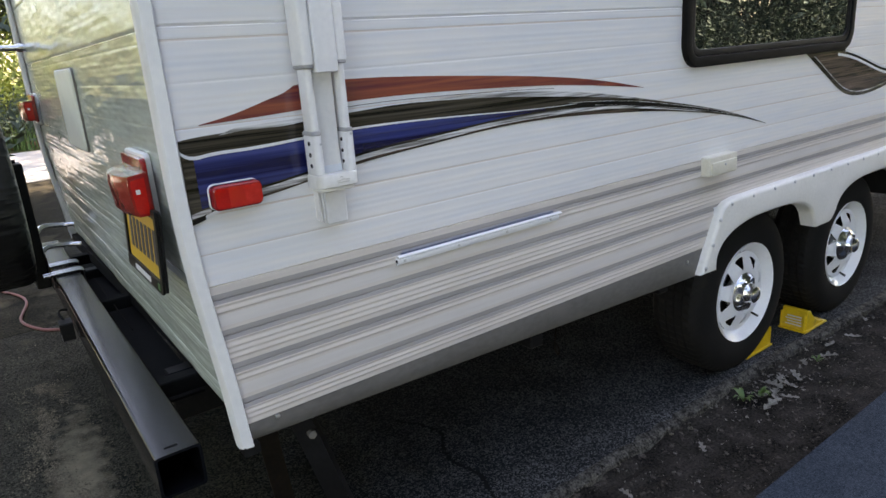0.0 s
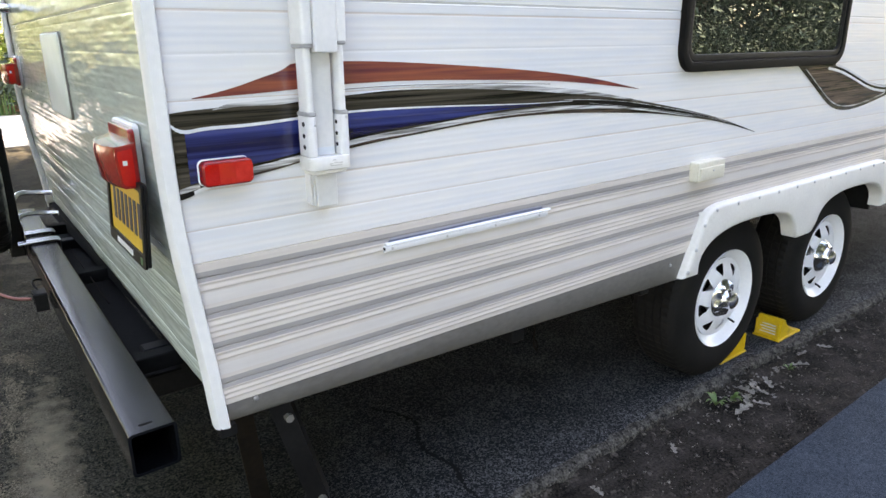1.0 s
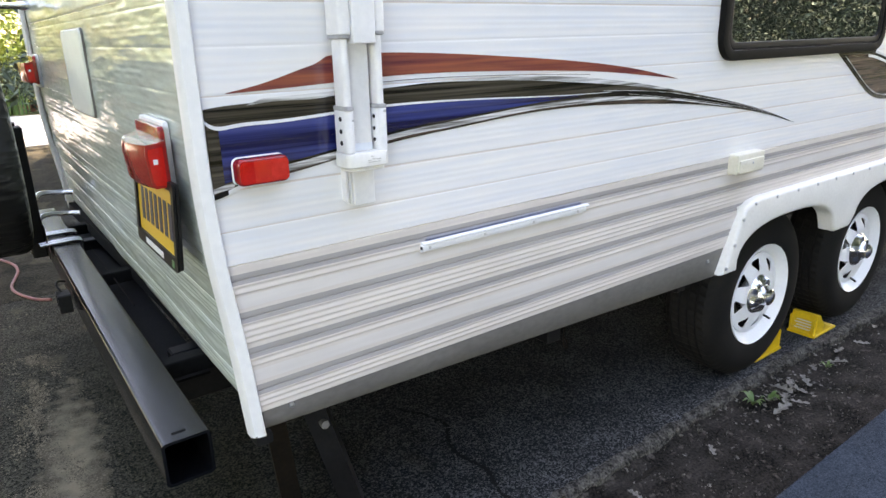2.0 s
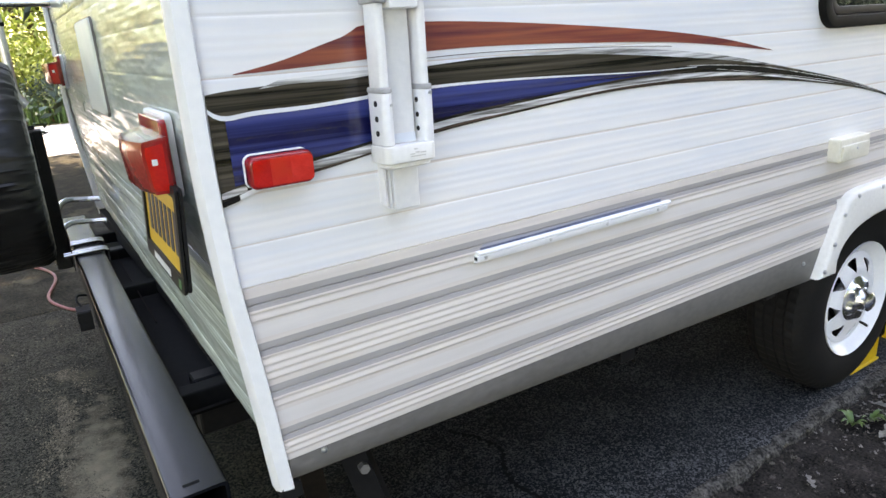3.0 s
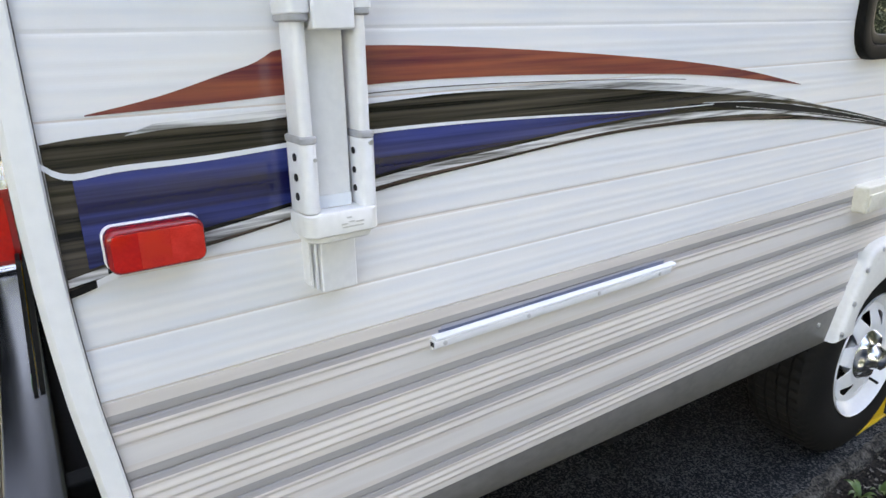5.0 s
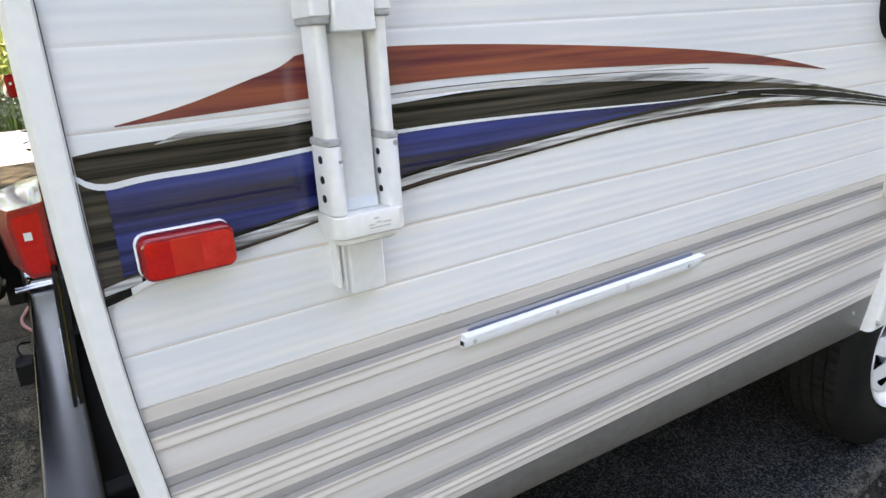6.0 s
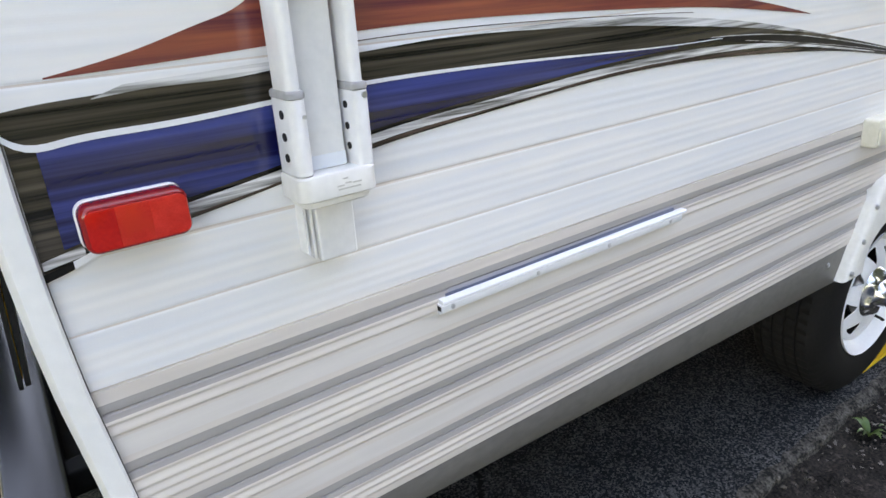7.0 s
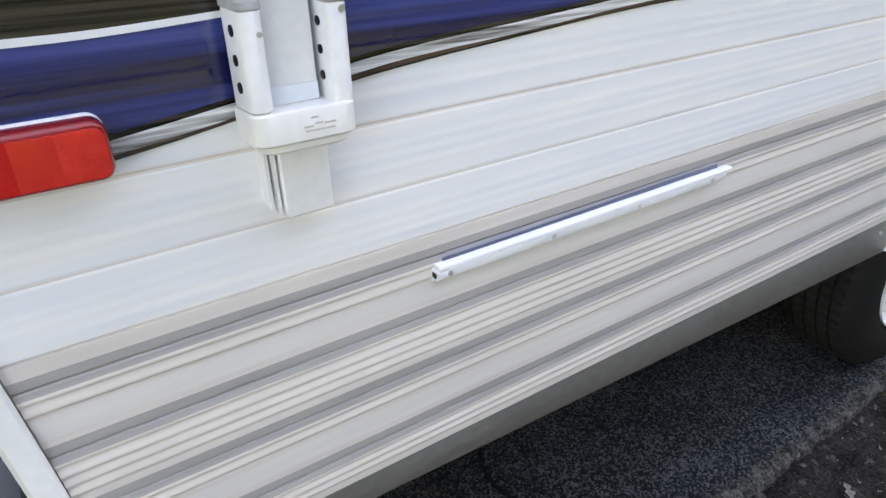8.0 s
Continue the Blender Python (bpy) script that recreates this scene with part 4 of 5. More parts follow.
# ---------- wheels ----------
def disc_with_holes():
    """The dished wheel disc with eight rounded triangular openings, base outward."""
    b = bmesh.new()
    r_in, r_mid, r_out, half = 0.040, 0.084, 0.160, math.pi / 8
    frame_pts = [(-1, -1), (-0.5, -1), (0, -1), (0.5, -1), (1, -1), (1, -0.5), (1, 0), (1, 0.5), (1, 1), (0.5, 1), (0, 1), (-0.5, 1), (-1, 1), (-1, 0.5), (-1, 0), (-1, -0.5)]

    def dish(r):
        return 0.030 - 0.022 * math.exp(-((r - 0.095) / 0.035) ** 2)

    def at(a, r, d):
        return b.verts.new((r * math.cos(a), dish(r) + d, r * math.sin(a)))

    def opening(u, v):
        """A point of the rounded triangle in the direction (u, v)."""
        q = math.atan2(v, u)
        k = min(0.5 / max(math.cos(q - c), 1e-3) for c in (math.pi / 2, math.pi / 2 + 2.0944, math.pi / 2 - 2.0944) if math.cos(q - c) > 0.05)
        k = min(k, 0.84)
        return 0.275 * k * math.cos(q), 0.123 + 0.036 * k * math.sin(q)

    for s8 in range(8):
        a0 = (s8 + 0.5) * 2 * half
        edge = [(half * u, (r_mid + r_out) / 2 + (r_out - r_mid) / 2 * v) for u, v in frame_pts]
        hole = [opening(u, v) for u, v in frame_pts]
        E = [at(a0 + u, r, 0.0) for u, r in edge]
        H = [at(a0 + u, r, 0.0) for u, r in hole]
        W = [at(a0 + u, r, 0.003) for u, r in hole]
        I = [at(a0 + half * u, r_in, 0.0) for u in (-1, -0.5, 0, 0.5, 1)]
        for i in range(16):
            j = (i + 1) % 16
            b.faces.new((E[i], E[j], H[j], H[i]))
            b.faces.new((H[i], H[j], W[j], W[i]))
        for i in range(4):
            b.faces.new((I[i], I[i + 1], E[i + 1], E[i]))
    bmesh.ops.remove_doubles(b, verts=list(b.verts), dist=0.0002)
    bmesh.ops.recalc_face_normals(b, faces=list(b.faces))
    return b


def wheel(hx, turn):
    """A tyre on a white eight-hole steel rim; its outer face at y = 0 locally."""
    w = new("wheel")
    w.parent = trailer
    w.location = (hx + 0.019, 0.060, 0.321)
    w.scale = (1.018, 1.0, 1.018)
    w.rotation_euler = (0, turn, 0)
    tagged(w, "black trailer tyre on a white steel spoke rim")
    b = bmesh.new()
    prof = [(0.178, 0.020), (0.190, 0.010), (0.202, 0.003), (0.225, 0.000), (0.255, -0.001), (0.285, 0.004), (0.303, 0.012), (0.318, 0.022), (0.325, 0.032)]
    notch = {7: 0.003, 8: 0.003}
    y = 0.036
    for k in range(4):
        i0 = len(prof)
        prof += [(0.330, y), (0.3305, y + 0.026), (0.322, y + 0.0275), (0.322, y + 0.0325)]
        notch.update({i0: 0.0048, i0 + 1: 0.0048})
        y += 0.034
    i0 = len(prof)
    prof += [(0.330, y), (0.325, y + 0.018), (0.312, y + 0.03), (0.285, y + 0.038), (0.225, y + 0.040), (0.18, y + 0.025)]
    notch.update({i0: 0.0028, i0 + 1: 0.003})
    lathe_y(b, prof, 186, notch=notch)
    bmesh.ops.recalc_face_normals(b, faces=list(b.faces))
    part("tyre", b, RUBBER, w, smooth=True)
    b = bmesh.new()
    lathe_y(b, [(0.158, 0.060), (0.159, 0.036), (0.162, 0.028), (0.174, 0.020), (0.184, 0.008), (0.1935, 0.003), (0.1965, 0.000), (0.1960, 0.010), (0.178, 0.022), (0.176, 0.15), (0.186, 0.165)], 96)
    part("rim", b, RIM_WHITE, w, smooth=True)
    part("disc", disc_with_holes(), RIM_WHITE, w, smooth=True)
    b = bmesh.new()
    lathe_y(b, [(0.157, 0.048), (0.157, 0.10), (0.06, 0.10), (0.005, 0.10)], 48)
    part("brake_drum", b, BLACK_STEEL, w)
    # star-shaped bright hub cover with lug bosses and a centre cap
    b = bmesh.new()
    n = 60
    rings = []
    hub_in = 0.014
    for r, yy, lobe in ((0.084, 0.040, 0.0), (0.080, 0.001, 0.0), (0.076, -0.004, 0.02), (0.070, -0.009, 0.06), (0.064, -0.014, 0.15), (0.054, -0.022, 0.20), (0.042, -0.023, 0.06), (0.034, -0.034, 0), (0.032, -0.050, 0), (0.023, -0.057, 0), (0.002, -0.059, 0)):
        rings.append([b.verts.new(((r * (1 + lobe * math.cos(5 * 2 * math.pi * k / n))) * math.cos(2 * math.pi * k / n), yy + hub_in,
                                   (r * (1 + lobe * math.cos(5 * 2 * math.pi * k / n))) * math.sin(2 * math.pi * k / n))) for k in range(n)])
    for r0, r1 in zip(rings, rings[1:]):
        for k in range(n):
            b.faces.new((r0[k], r0[(k + 1) % n], r1[(k + 1) % n], r1[k]))
    part("hub_cover", b, CHROME, w, "bright chrome hub cover", smooth=True)
    b = bmesh.new()
    add_tube(b, [(0.112, 0.03, -0.095), (0.117, 0.012, -0.100), (0.121, 0.001, -0.105)], 0.0045, 8)
    part("valve", b, RUBBER, w, "black rubber valve stem", smooth=True)


wheel(2.047, 0.2)
wheel(2.912, 0.75)
# far-side wheels
for hx in (2.035, 2.885):
    b = bmesh.new()
    lathe_y(b, [(0.18, 2.12), (0.31, 2.12), (0.33, 2.14), (0.33, 2.29), (0.31, 2.31), (0.18, 2.31)], 48, hx, 0.33)
    part("far_tyre", b, RUBBER, trailer, smooth=True)

# ---------- awning arm ----------
arm = part("awning_arm", prism(bmesh.new(), rounded_rect(0.2500, 0.3035, 1.075, 2.45, 0.003, 2), -0.044, -0.028, bevel=0.002), ARM_WHITE, trailer, "white folded awning arm with sleeves and foot cup", smooth=True)
b = bmesh.new()
prism(b, rounded_rect(0.2655, 0.311, 0.992, 1.075, 0.003, 2), -0.032, -0.020, bevel=0.002)
prism(b, rounded_rect(0.2545, 0.2575, 1.000, 1.08, 0.0012, 2), -0.024, -0.004)
prism(b, rounded_rect(0.2603, 0.2633, 0.995, 1.08, 0.0012, 2), -0.027, -0.004)
prism(b, rounded_rect(0.304, 0.311, 0.988, 1.08, 0.002, 2), -0.0195, -0.004)
part("foot_tongue", b, ARM_WHITE, arm, smooth=True)


def arm_section(name, x0, x1, y0, y1, z0, z1, r, mat=None, label="", flare=0.0):
    """An upright rounded section; flare widens its lower end."""
    b = bmesh.new()
    rings = []
    for z, g in ((z0, -0.002), (z0 + 0.002, 0.0), (z1 - 0.002, 0.0), (z1, -0.0015)):
        rings.append([b.verts.new((u, v, z)) for u, v in rounded_rect(x0 - g, x1 + g, y0 - g, y1 + g, r, 4)])
    n = len(rings[0])
    for A, B in zip(rings, rings[1:]):
        for i in range(n):
            b.faces.new((A[i], A[(i + 1) % n], B[(i + 1) % n], B[i]))
    b.faces.new(rings[0][::-1])
    b.faces.new(rings[-1])
    return part(name, b, mat or ARM_WHITE, arm, label, smooth=True)


arm_section("tube", 0.2405, 0.2555, -0.063, -0.022, 1.176, 1.33, 0.0072)
sl = arm_section("sleeve", 0.2385, 0.2575, -0.066, -0.018, 1.098, 1.176, 0.0085)
arm_section("gasket", 0.2380, 0.2580, -0.0665, -0.0175, 1.174, 1.183, 0.0065, SEAL_GREY, "grey seal ring")
arm_section("tube", 0.3105, 0.3240, -0.062, -0.024, 1.176, 1.33, 0.0062)
sr = arm_section("sleeve", 0.3085, 0.3265, -0.065, -0.018, 1.096, 1.176, 0.006)
arm_section("gasket", 0.3080, 0.3270, -0.0655, -0.0175, 1.174, 1.183, 0.006, SEAL_GREY, "grey seal ring")
arm_section("gasket", 0.2365, 0.2585, -0.0675, -0.0165, 1.297, 1.306, 0.007, SEAL_GREY, "grey seal ring")
arm_section("upper_sleeve", 0.2355, 0.2595, -0.0685, -0.016, 1.304, 2.3, 0.007)
arm_section("gasket", 0.3080, 0.3290, -0.0655, -0.0165, 1.303, 1.311, 0.006, SEAL_GREY, "grey seal ring")
arm_section("upper_sleeve", 0.3075, 0.3305, -0.066, -0.016, 1.309, 2.3, 0.007)
arm_section("slider_box", 0.2600, 0.3070, -0.070, -0.0285, 1.289, 2.3, 0.003)
arm_section("foot_cup", 0.2370, 0.3270, -0.069, -0.012, 1.071, 1.098, 0.013, PLASTIC_WHITE)
arm_section("foot_cup_base", 0.2430, 0.3220, -0.064, -0.014, 1.063, 1.0715, 0.015, PLASTIC_WHITE)
for z in (1.160, 1.138, 1.117):
    b = bmesh.new()
    add_tube(b, [(0.2387, -0.046, z), (0.2373, -0.046, z)], 0.0044, 12)
    part("hole", b, BLACK_STEEL, sl)
    b = bmesh.new()
    add_tube(b, [(0.3087, -0.046, z), (0.3073, -0.046, z)], 0.0038, 12)
    part("hole", b, BLACK_STEEL, sr)
b = bmesh.new()
add_tube(b, [(0.2525, -0.0655, 1.158), (0.2525, -0.0675, 1.158)], 0.0022, 8)
part("rivet", b, GALV, sl)
b = bmesh.new()
add_tube(b, [(0.3205, -0.0645, 1.170), (0.3205, -0.067, 1.170)], 0.0030, 8)
part("rivet", b, GALV, sr)
part("tint_strip", box(0.2585, 0.3030, -0.0452, -0.0446, 1.099, 1.113), PALE_BLUE, arm, "pale blue strip at the foot of the channel")
# worn printed mark on the cup
cup_mark = bmesh.new()
for i, (u, v, w) in enumerate(((0.281, 1.0835, 0.008), (0.290, 1.0855, 0.007), (0.300, 1.0845, 0.010), (0.291, 1.0800, 0.026), (0.287, 1.0905, 0.006))):
    add_box(cup_mark, u - w / 2, u + w / 2, -0.0696, -0.0692, v - 0.0008, v + 0.0008)
part("worn_mark", cup_mark, LABEL_GREY, arm, "faint grey worn print")

# ---------- marker light, track, junction box ----------
ml = part("marker_light", prism(bmesh.new(), rounded_rect(0.0440, 0.1405, 1.0600, 1.1088, 0.012), -0.011, -0.003, bevel=0.003), TRIM_WHITE, trailer, "red side marker light on a white base", smooth=True)
part("lens", prism(bmesh.new(), rounded_rect(0.0455, 0.1402, 1.0605, 1.1072, 0.011), -0.031, -0.0115, bevel=0.006), RED_DARK, ml, "deep red lens body", smooth=True)
part("lens_face", prism(bmesh.new(), rounded_rect(0.0490, 0.0745, 1.0650, 1.1025, (0.007, 0.0004, 0.0004, 0.007)), -0.0343, -0.0318, bevel=0.0003), RED_LENS, ml, "smooth deep red lens end", smooth=True)
for x0, x1, m, r in ((0.0745, 0.1040, RED_FACET, 0.0004), (0.1040, 0.1370, RED_GRAIN, 0.007)):
    part("lens_face", prism(bmesh.new(), rounded_rect(x0, x1, 1.0650, 1.1025, (0.0004, r, r, 0.0004)), -0.0343, -0.0318, bevel=0.0003), m, ml, "grained red reflector", smooth=True)

b = bmesh.new()
prism(b, [(-0.004, 0.8575), (-0.0085, 0.8575), (-0.0090, 0.8615), (-0.0150, 0.8620), (-0.0158, 0.8635), (-0.0158, 0.8715), (-0.0145, 0.8728), (-0.004, 0.8728)], 0.432, 0.946, axis='x')
prism(b, [(-0.004, 0.8729), (-0.0150, 0.8729), (-0.0172, 0.8745), (-0.0172, 0.8778), (-0.0150, 0.8795), (-0.004, 0.8795)], 0.434, 0.956, axis='x')
track = part("accessory_track", b, ALUMINIUM, trailer, "bright white aluminium awning track strip", smooth=True)
part("track_slot", box(0.4312, 0.436, -0.0135, -0.0060, 0.8640, 0.8705), BLACK_STEEL, track)
for x in (0.450, 0.606, 0.760, 0.915):
    b = bmesh.new()
    lathe_y(b, [(0.0036, -0.0157), (0.0034, -0.0168), (0.002, -0.0173), (0.0003, -0.0174)], 10, x, 0.8672)
    part("screw", b, GALV, track, smooth=True)

jb = part("outlet_box", prism(bmesh.new(), rounded_rect(1.618, 1.776, 0.862, 0.926, 0.006), -0.036, -0.003, bevel=0.004), CREAM_PLASTIC, trailer, "cream plastic outlet cover", smooth=True)
part("lid", prism(bmesh.new(), rounded_rect(1.626, 1.768, 0.866, 0.908, 0.005), -0.041, -0.0365, bevel=0.002), CREAM_PLASTIC, jb, smooth=True)
b = bmesh.new()
lathe_y(b, [(0.004, -0.0412), (0.003, -0.0425), (0.0003, -0.043)], 10, 1.700, 0.895)
part("screw", b, GALV, jb, smooth=True)


# ---------- tail lights, plate ----------
def tail_light(y0, lift=0.0):
    """White-backed red tail light on the rear wall; y0 is its near end, lift raises it."""
    t = new("tail_light")
    t.location.z = lift
    t.parent = trailer
    tagged(t, "red tail light with a bulging lens on a white base")
    L = 0.225
    part("base", prism(bmesh.new(), rounded_rect(y0 + 0.062, y0 + L + 0.030, 1.022, 1.157, 0.014), -0.012, -0.0005, axis='x', bevel=0.003), TRIM_WHITE, t, smooth=True)
    part("reflector", prism(bmesh.new(), rounded_rect(y0 + 0.050, y0 + L + 0.016, 1.036, 1.150, 0.010), -0.0235, -0.0125, axis='x', bevel=0.003), RED_DARK, t, "flat red reflector", smooth=True)
    b = bmesh.new()
    ys = np.linspace(0, 1, 13)
    rows = []
    for s in ys:
        y = y0 + 0.004 + (L - 0.02) * s
        bulge = 0.052 * abs(math.sin(math.pi * (0.16 + 0.78 * s))) ** 0.55
        rows.append([b.verts.new(p) for p in ((-0.0245, y, 1.046), (-0.0245 - 0.78 * bulge, y, 1.046), (-0.0245 - 0.94 * bulge, y, 1.056), (-0.0245 - 1.04 * bulge, y, 1.108), (-0.0245 - bulge, y, 1.1250), (-0.0245 - 0.2 * bulge, y, 1.1290), (-0.0245, y, 1.130))])
    for r0, r1 in zip(rows, rows[1:]):
        for k in range(6):
            f = b.faces.new((r0[k], r0[k + 1], r1[k + 1], r1[k]))
            f.material_index = 1 if k >= 4 else 0
    b.faces.new(rows[0][::-1])
    b.faces.new(rows[-1])
    bmesh.ops.recalc_face_normals(b, faces=list(b.faces))
    part("lens", b, [PINK_LENS, CLEAR_LENS], t, "bulging red lens with a clear top", smooth=True)
    b = bmesh.new()
    prism(b, [(-0.026, 1.0455), (-0.0515, 1.0455), (-0.0580, 1.055), (-0.0625, 1.108), (-0.0605, 1.122), (-0.026, 1.1265)], y0 + 0.0008, y0 + 0.0039)
    part("end_frame", b, RED_DARK, t, "dark red moulded lens edge")
    b = bmesh.new()
    prism(b, [(-0.031, 1.0505), (-0.0495, 1.0505), (-0.0540, 1.058), (-0.058, 1.107), (-0.0565, 1.117), (-0.031, 1.121)], y0 - 0.0004, y0 + 0.0006)
    part("end_panel", b, RED_LENS, t, "bright red lens end")
    b = bmesh.new()
    add_box(b, -0.050, -0.042, y0 - 0.0012, y0 - 0.0005, 1.090, 1.099)
    part("window", b, TRIM_WHITE, t, "small white lens window")


tail_light(0.133)
tail_light(2.14, 0.105)

plate = part("licence_plate", box(-0.0352, -0.0340, 0.108, 0.413, 0.896, 1.044, 0.0004, 1), YELLOW_PLATE, trailer, "yellow plate in a black frame below the tail light")
plate.rotation_euler = (0, radians(4), 0)
plate.location = (-0.0655, 0, 0.005)
part("frame", prism(bmesh.new(), rounded_rect(0.100, 0.421, 0.884, 1.052, 0.01), -0.040, -0.0355, axis='x', hole=rounded_rect(0.116, 0.405, 0.910, 1.036, 0.008)), BLACK_STEEL, plate, "black plastic plate frame")
part("frame_back", prism(bmesh.new(), rounded_rect(0.102, 0.419, 0.886, 1.050, 0.01), -0.0335, -0.028, axis='x'), BLACK_STEEL, plate, "black plastic backing")
for k in range(7):
    y = 0.134 + 0.0365 * k
    part("bar", box(-0.0362, -0.0353, y, y + 0.022, 0.938, 1.008), PLATE_BLUE, plate, "dark blue bar")
part("bar", box(-0.0408, -0.0401, 0.20, 0.34, 0.890, 0.902), TRIM_WHITE, plate, "white bar on the frame")
part("badge", box(-0.0408, -0.0401, 0.120, 0.136, 0.890, 0.904), PLATE_GREEN, plate, "small green badge")
b = bmesh.new()
add_tube(b, [(-0.030, 0.26, 1.040), (-0.022, 0.26, 1.055), (-0.004, 0.26, 1.06)], 0.008, 8)
part("bracket", b, BLACK_STEEL, plate, smooth=True)

# rear hatch
hatch = part("hatch", prism(bmesh.new(), rounded_rect(0.985, 1.345, 1.100, 1.340, (0.02, 0.02, 0.02, 0.02)), -0.0105, 0.002, axis='x', bevel=0.005), HATCH_WHITE, trailer, "flat white service hatch", smooth=True)
part("gasket", prism(bmesh.new(), rounded_rect(0.9825, 1.3475, 1.0975, 1.3425, 0.021), -0.0055, 0.002, axis='x'), SKIRT_GREY, hatch, "grey gasket line")

# ---------- bumper, bracket, spare wheel ----------
bz0, bz1, bx0, bx1 = 0.490, 0.585, -0.131, -0.038
b = bmesh.new()
prism(b, rounded_rect(bx0, bx1, bz0, bz1, 0.009, 4), 0.052, 2.34, hole=rounded_rect(bx0 + 0.006, bx1 - 0.006, bz0 + 0.006, bz1 - 0.006, 0.006, 4))
bumper = part("bumper", b, BLACK_PAINT, trailer, "black square steel tube bumper, open at the end", smooth=True)
part("slot", box(-0.104, -0.078, 0.076, 0.083, bz1 - 0.002, bz1 + 0.0008), WELL_BLACK, bumper)
for y in (0.40, 1.20, 1.95):
    part("bumper_bracket", box(bx1 - 0.001, 0.10, y, y + 0.045, 0.535, 0.577, 0.004), WELL_BLACK, bumper)
# added black sheet that gives the gap its deep shade
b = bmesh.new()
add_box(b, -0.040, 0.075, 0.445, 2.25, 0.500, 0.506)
part("splash_panel", b, WELL_BLACK, bumper, "black sheet standing in for the shade between bumper and body")
b = bmesh.new()
add_box(b, -0.004, -0.001, 0.90, 1.62, 0.556, 0.560)
part("angle_iron", b, RUSTY, bumper, "rusty angle iron between bumper and body")
rc = part("hitch_receiver", prism(bmesh.new(), rounded_rect(1.150, 1.215, 0.490, 0.550, 0.006, 3), -0.176, -0.139, axis='x', hole=rounded_rect(1.158, 1.207, 0.498, 0.542, 0.004, 3)), BLACK_STEEL, bumper, "black square hitch receiver")
part("receiver_back", box(-0.16, -0.15, 1.157, 1.208, 0.497, 0.543), WELL_BLACK, rc)
b = bmesh.new()
add_tube(b, curve_points([(-0.160, 1.20, 0.549), (-0.168, 1.225, 0.565), (-0.160, 1.25, 0.57), (-0.139, 1.27, 0.56)], 6), 0.0035, 8)
part("cable", b, BLACK_STEEL, rc, "black cable loop", smooth=True)

spare = part("spare_carrier", box(-0.192, -0.142, 1.700, 1.780, 0.535, 1.022, 0.006), BLACK_STEEL, trailer, "black upright spare-wheel carrier bolted to the bumper")
b = bmesh.new()
add_box(b, -0.1415, -0.1385, 1.66, 1.82, 0.53, 0.66, 0.002, 1)
part("clamp_plate", b, BLACK_STEEL, spare)
for y in (1.655, 1.685, 1.80, 1.83):
    b = bmesh.new()
    add_tube(b, curve_points([(-0.165, y, bz1 + 0.006), (-0.10, y, bz1 + 0.008), (bx1 + 0.004, y, bz1 + 0.006), (bx1 + 0.008, y, bz1 - 0.02), (bx1 + 0.008, y, bz0)], 6), 0.0065, 10)
    part("u_bolt", b, CHROME, spare, "bright zinc U-bolt", smooth=True)
for y, z in ((1.80, 0.66), (1.88, 0.73)):
    b = bmesh.new()
    add_tube(b, curve_points([(-0.16, 1.74, z), (-0.12, y, z + 0.012), (-0.05, y + 0.02, z + 0.004), (0.0, y + 0.01, z)], 6), 0.010, 10)
    part("stay", b, CHROME, spare, "chrome stay to the wall", smooth=True)
b = bmesh.new()
add_tube(b, [(-0.1415, 1.74, 0.56), (-0.196, 1.74, 0.56)], 0.010, 8)
part("bolt", b, GALV, spare)

sw = part("spare_wheel", box(-0.23, -0.192, 1.68, 1.80, 0.90, 1.02, 0.004), BLACK_STEEL, trailer, "spare wheel in a wrinkled black vinyl cover")
CY, CZ = 1.70, 0.912
b = bmesh.new()
n = 300
prof = [(0.275, -0.212), (0.300, -0.206), (0.322, -0.214), (0.334, -0.235), (0.337, -0.255), (0.3365, -0.28), (0.336, -0.305), (0.336, -0.33), (0.337, -0.355), (0.338, -0.38), (0.334, -0.405), (0.318, -0.420), (0.28, -0.424), (0.15, -0.427), (0.002, -0.428)]
rings = []
for i, (r, x) in enumerate(prof):
    ring = []
    for k in range(n):
        a = 2 * math.pi * k / n
        wr = (0.0045 * noise.noise((math.cos(a) * 9, math.sin(a) * 9, x * 10)) + 0.0095 * (abs(noise.noise((math.cos(a) * 24, math.sin(a) * 24, x * 7))) - 0.25) + 0.002 * noise.noise((math.cos(a) * 55, math.sin(a) * 55, x * 16))) * (1.0 if 0 < i < 10 else 0.4)
        ring.append(b.verts.new((x + wr * 0.6, CY + (r + wr) * math.cos(a), CZ + (r + wr) * math.sin(a))))
    rings.append(ring)
for r0, r1 in zip(rings, rings[1:]):
    for k in range(n):
        b.faces.new((r0[k], r0[(k + 1) % n], r1[(k + 1) % n], r1[k]))
bmesh.ops.recalc_face_normals(b, faces=list(b.faces))
part("cover", b, COVER_VINYL, sw, "wrinkled black vinyl cover", smooth=True)
b = bmesh.new()
ringpts = [(-0.209, CY + 0.288 * math.cos(2 * math.pi * k / 64), CZ + 0.288 * math.sin(2 * math.pi * k / 64)) for k in range(65)]
add_tube(b, ringpts, 0.006, 8, caps=False)
part("hem", b, LABEL_GREY, sw, "grey elastic hem of the cover", smooth=True)
b = bmesh.new()
rr = []
for r, x in ((0.27, -0.235), (0.20, -0.225), (0.185, -0.215), (0.178, -0.24), (0.15, -0.262), (0.10, -0.240), (0.06, -0.235), (0.003, -0.235)):
    rr.append([b.verts.new((x, CY + r * math.cos(2 * math.pi * k / 64), CZ + r * math.sin(2 * math.pi * k / 64))) for k in range(64)])
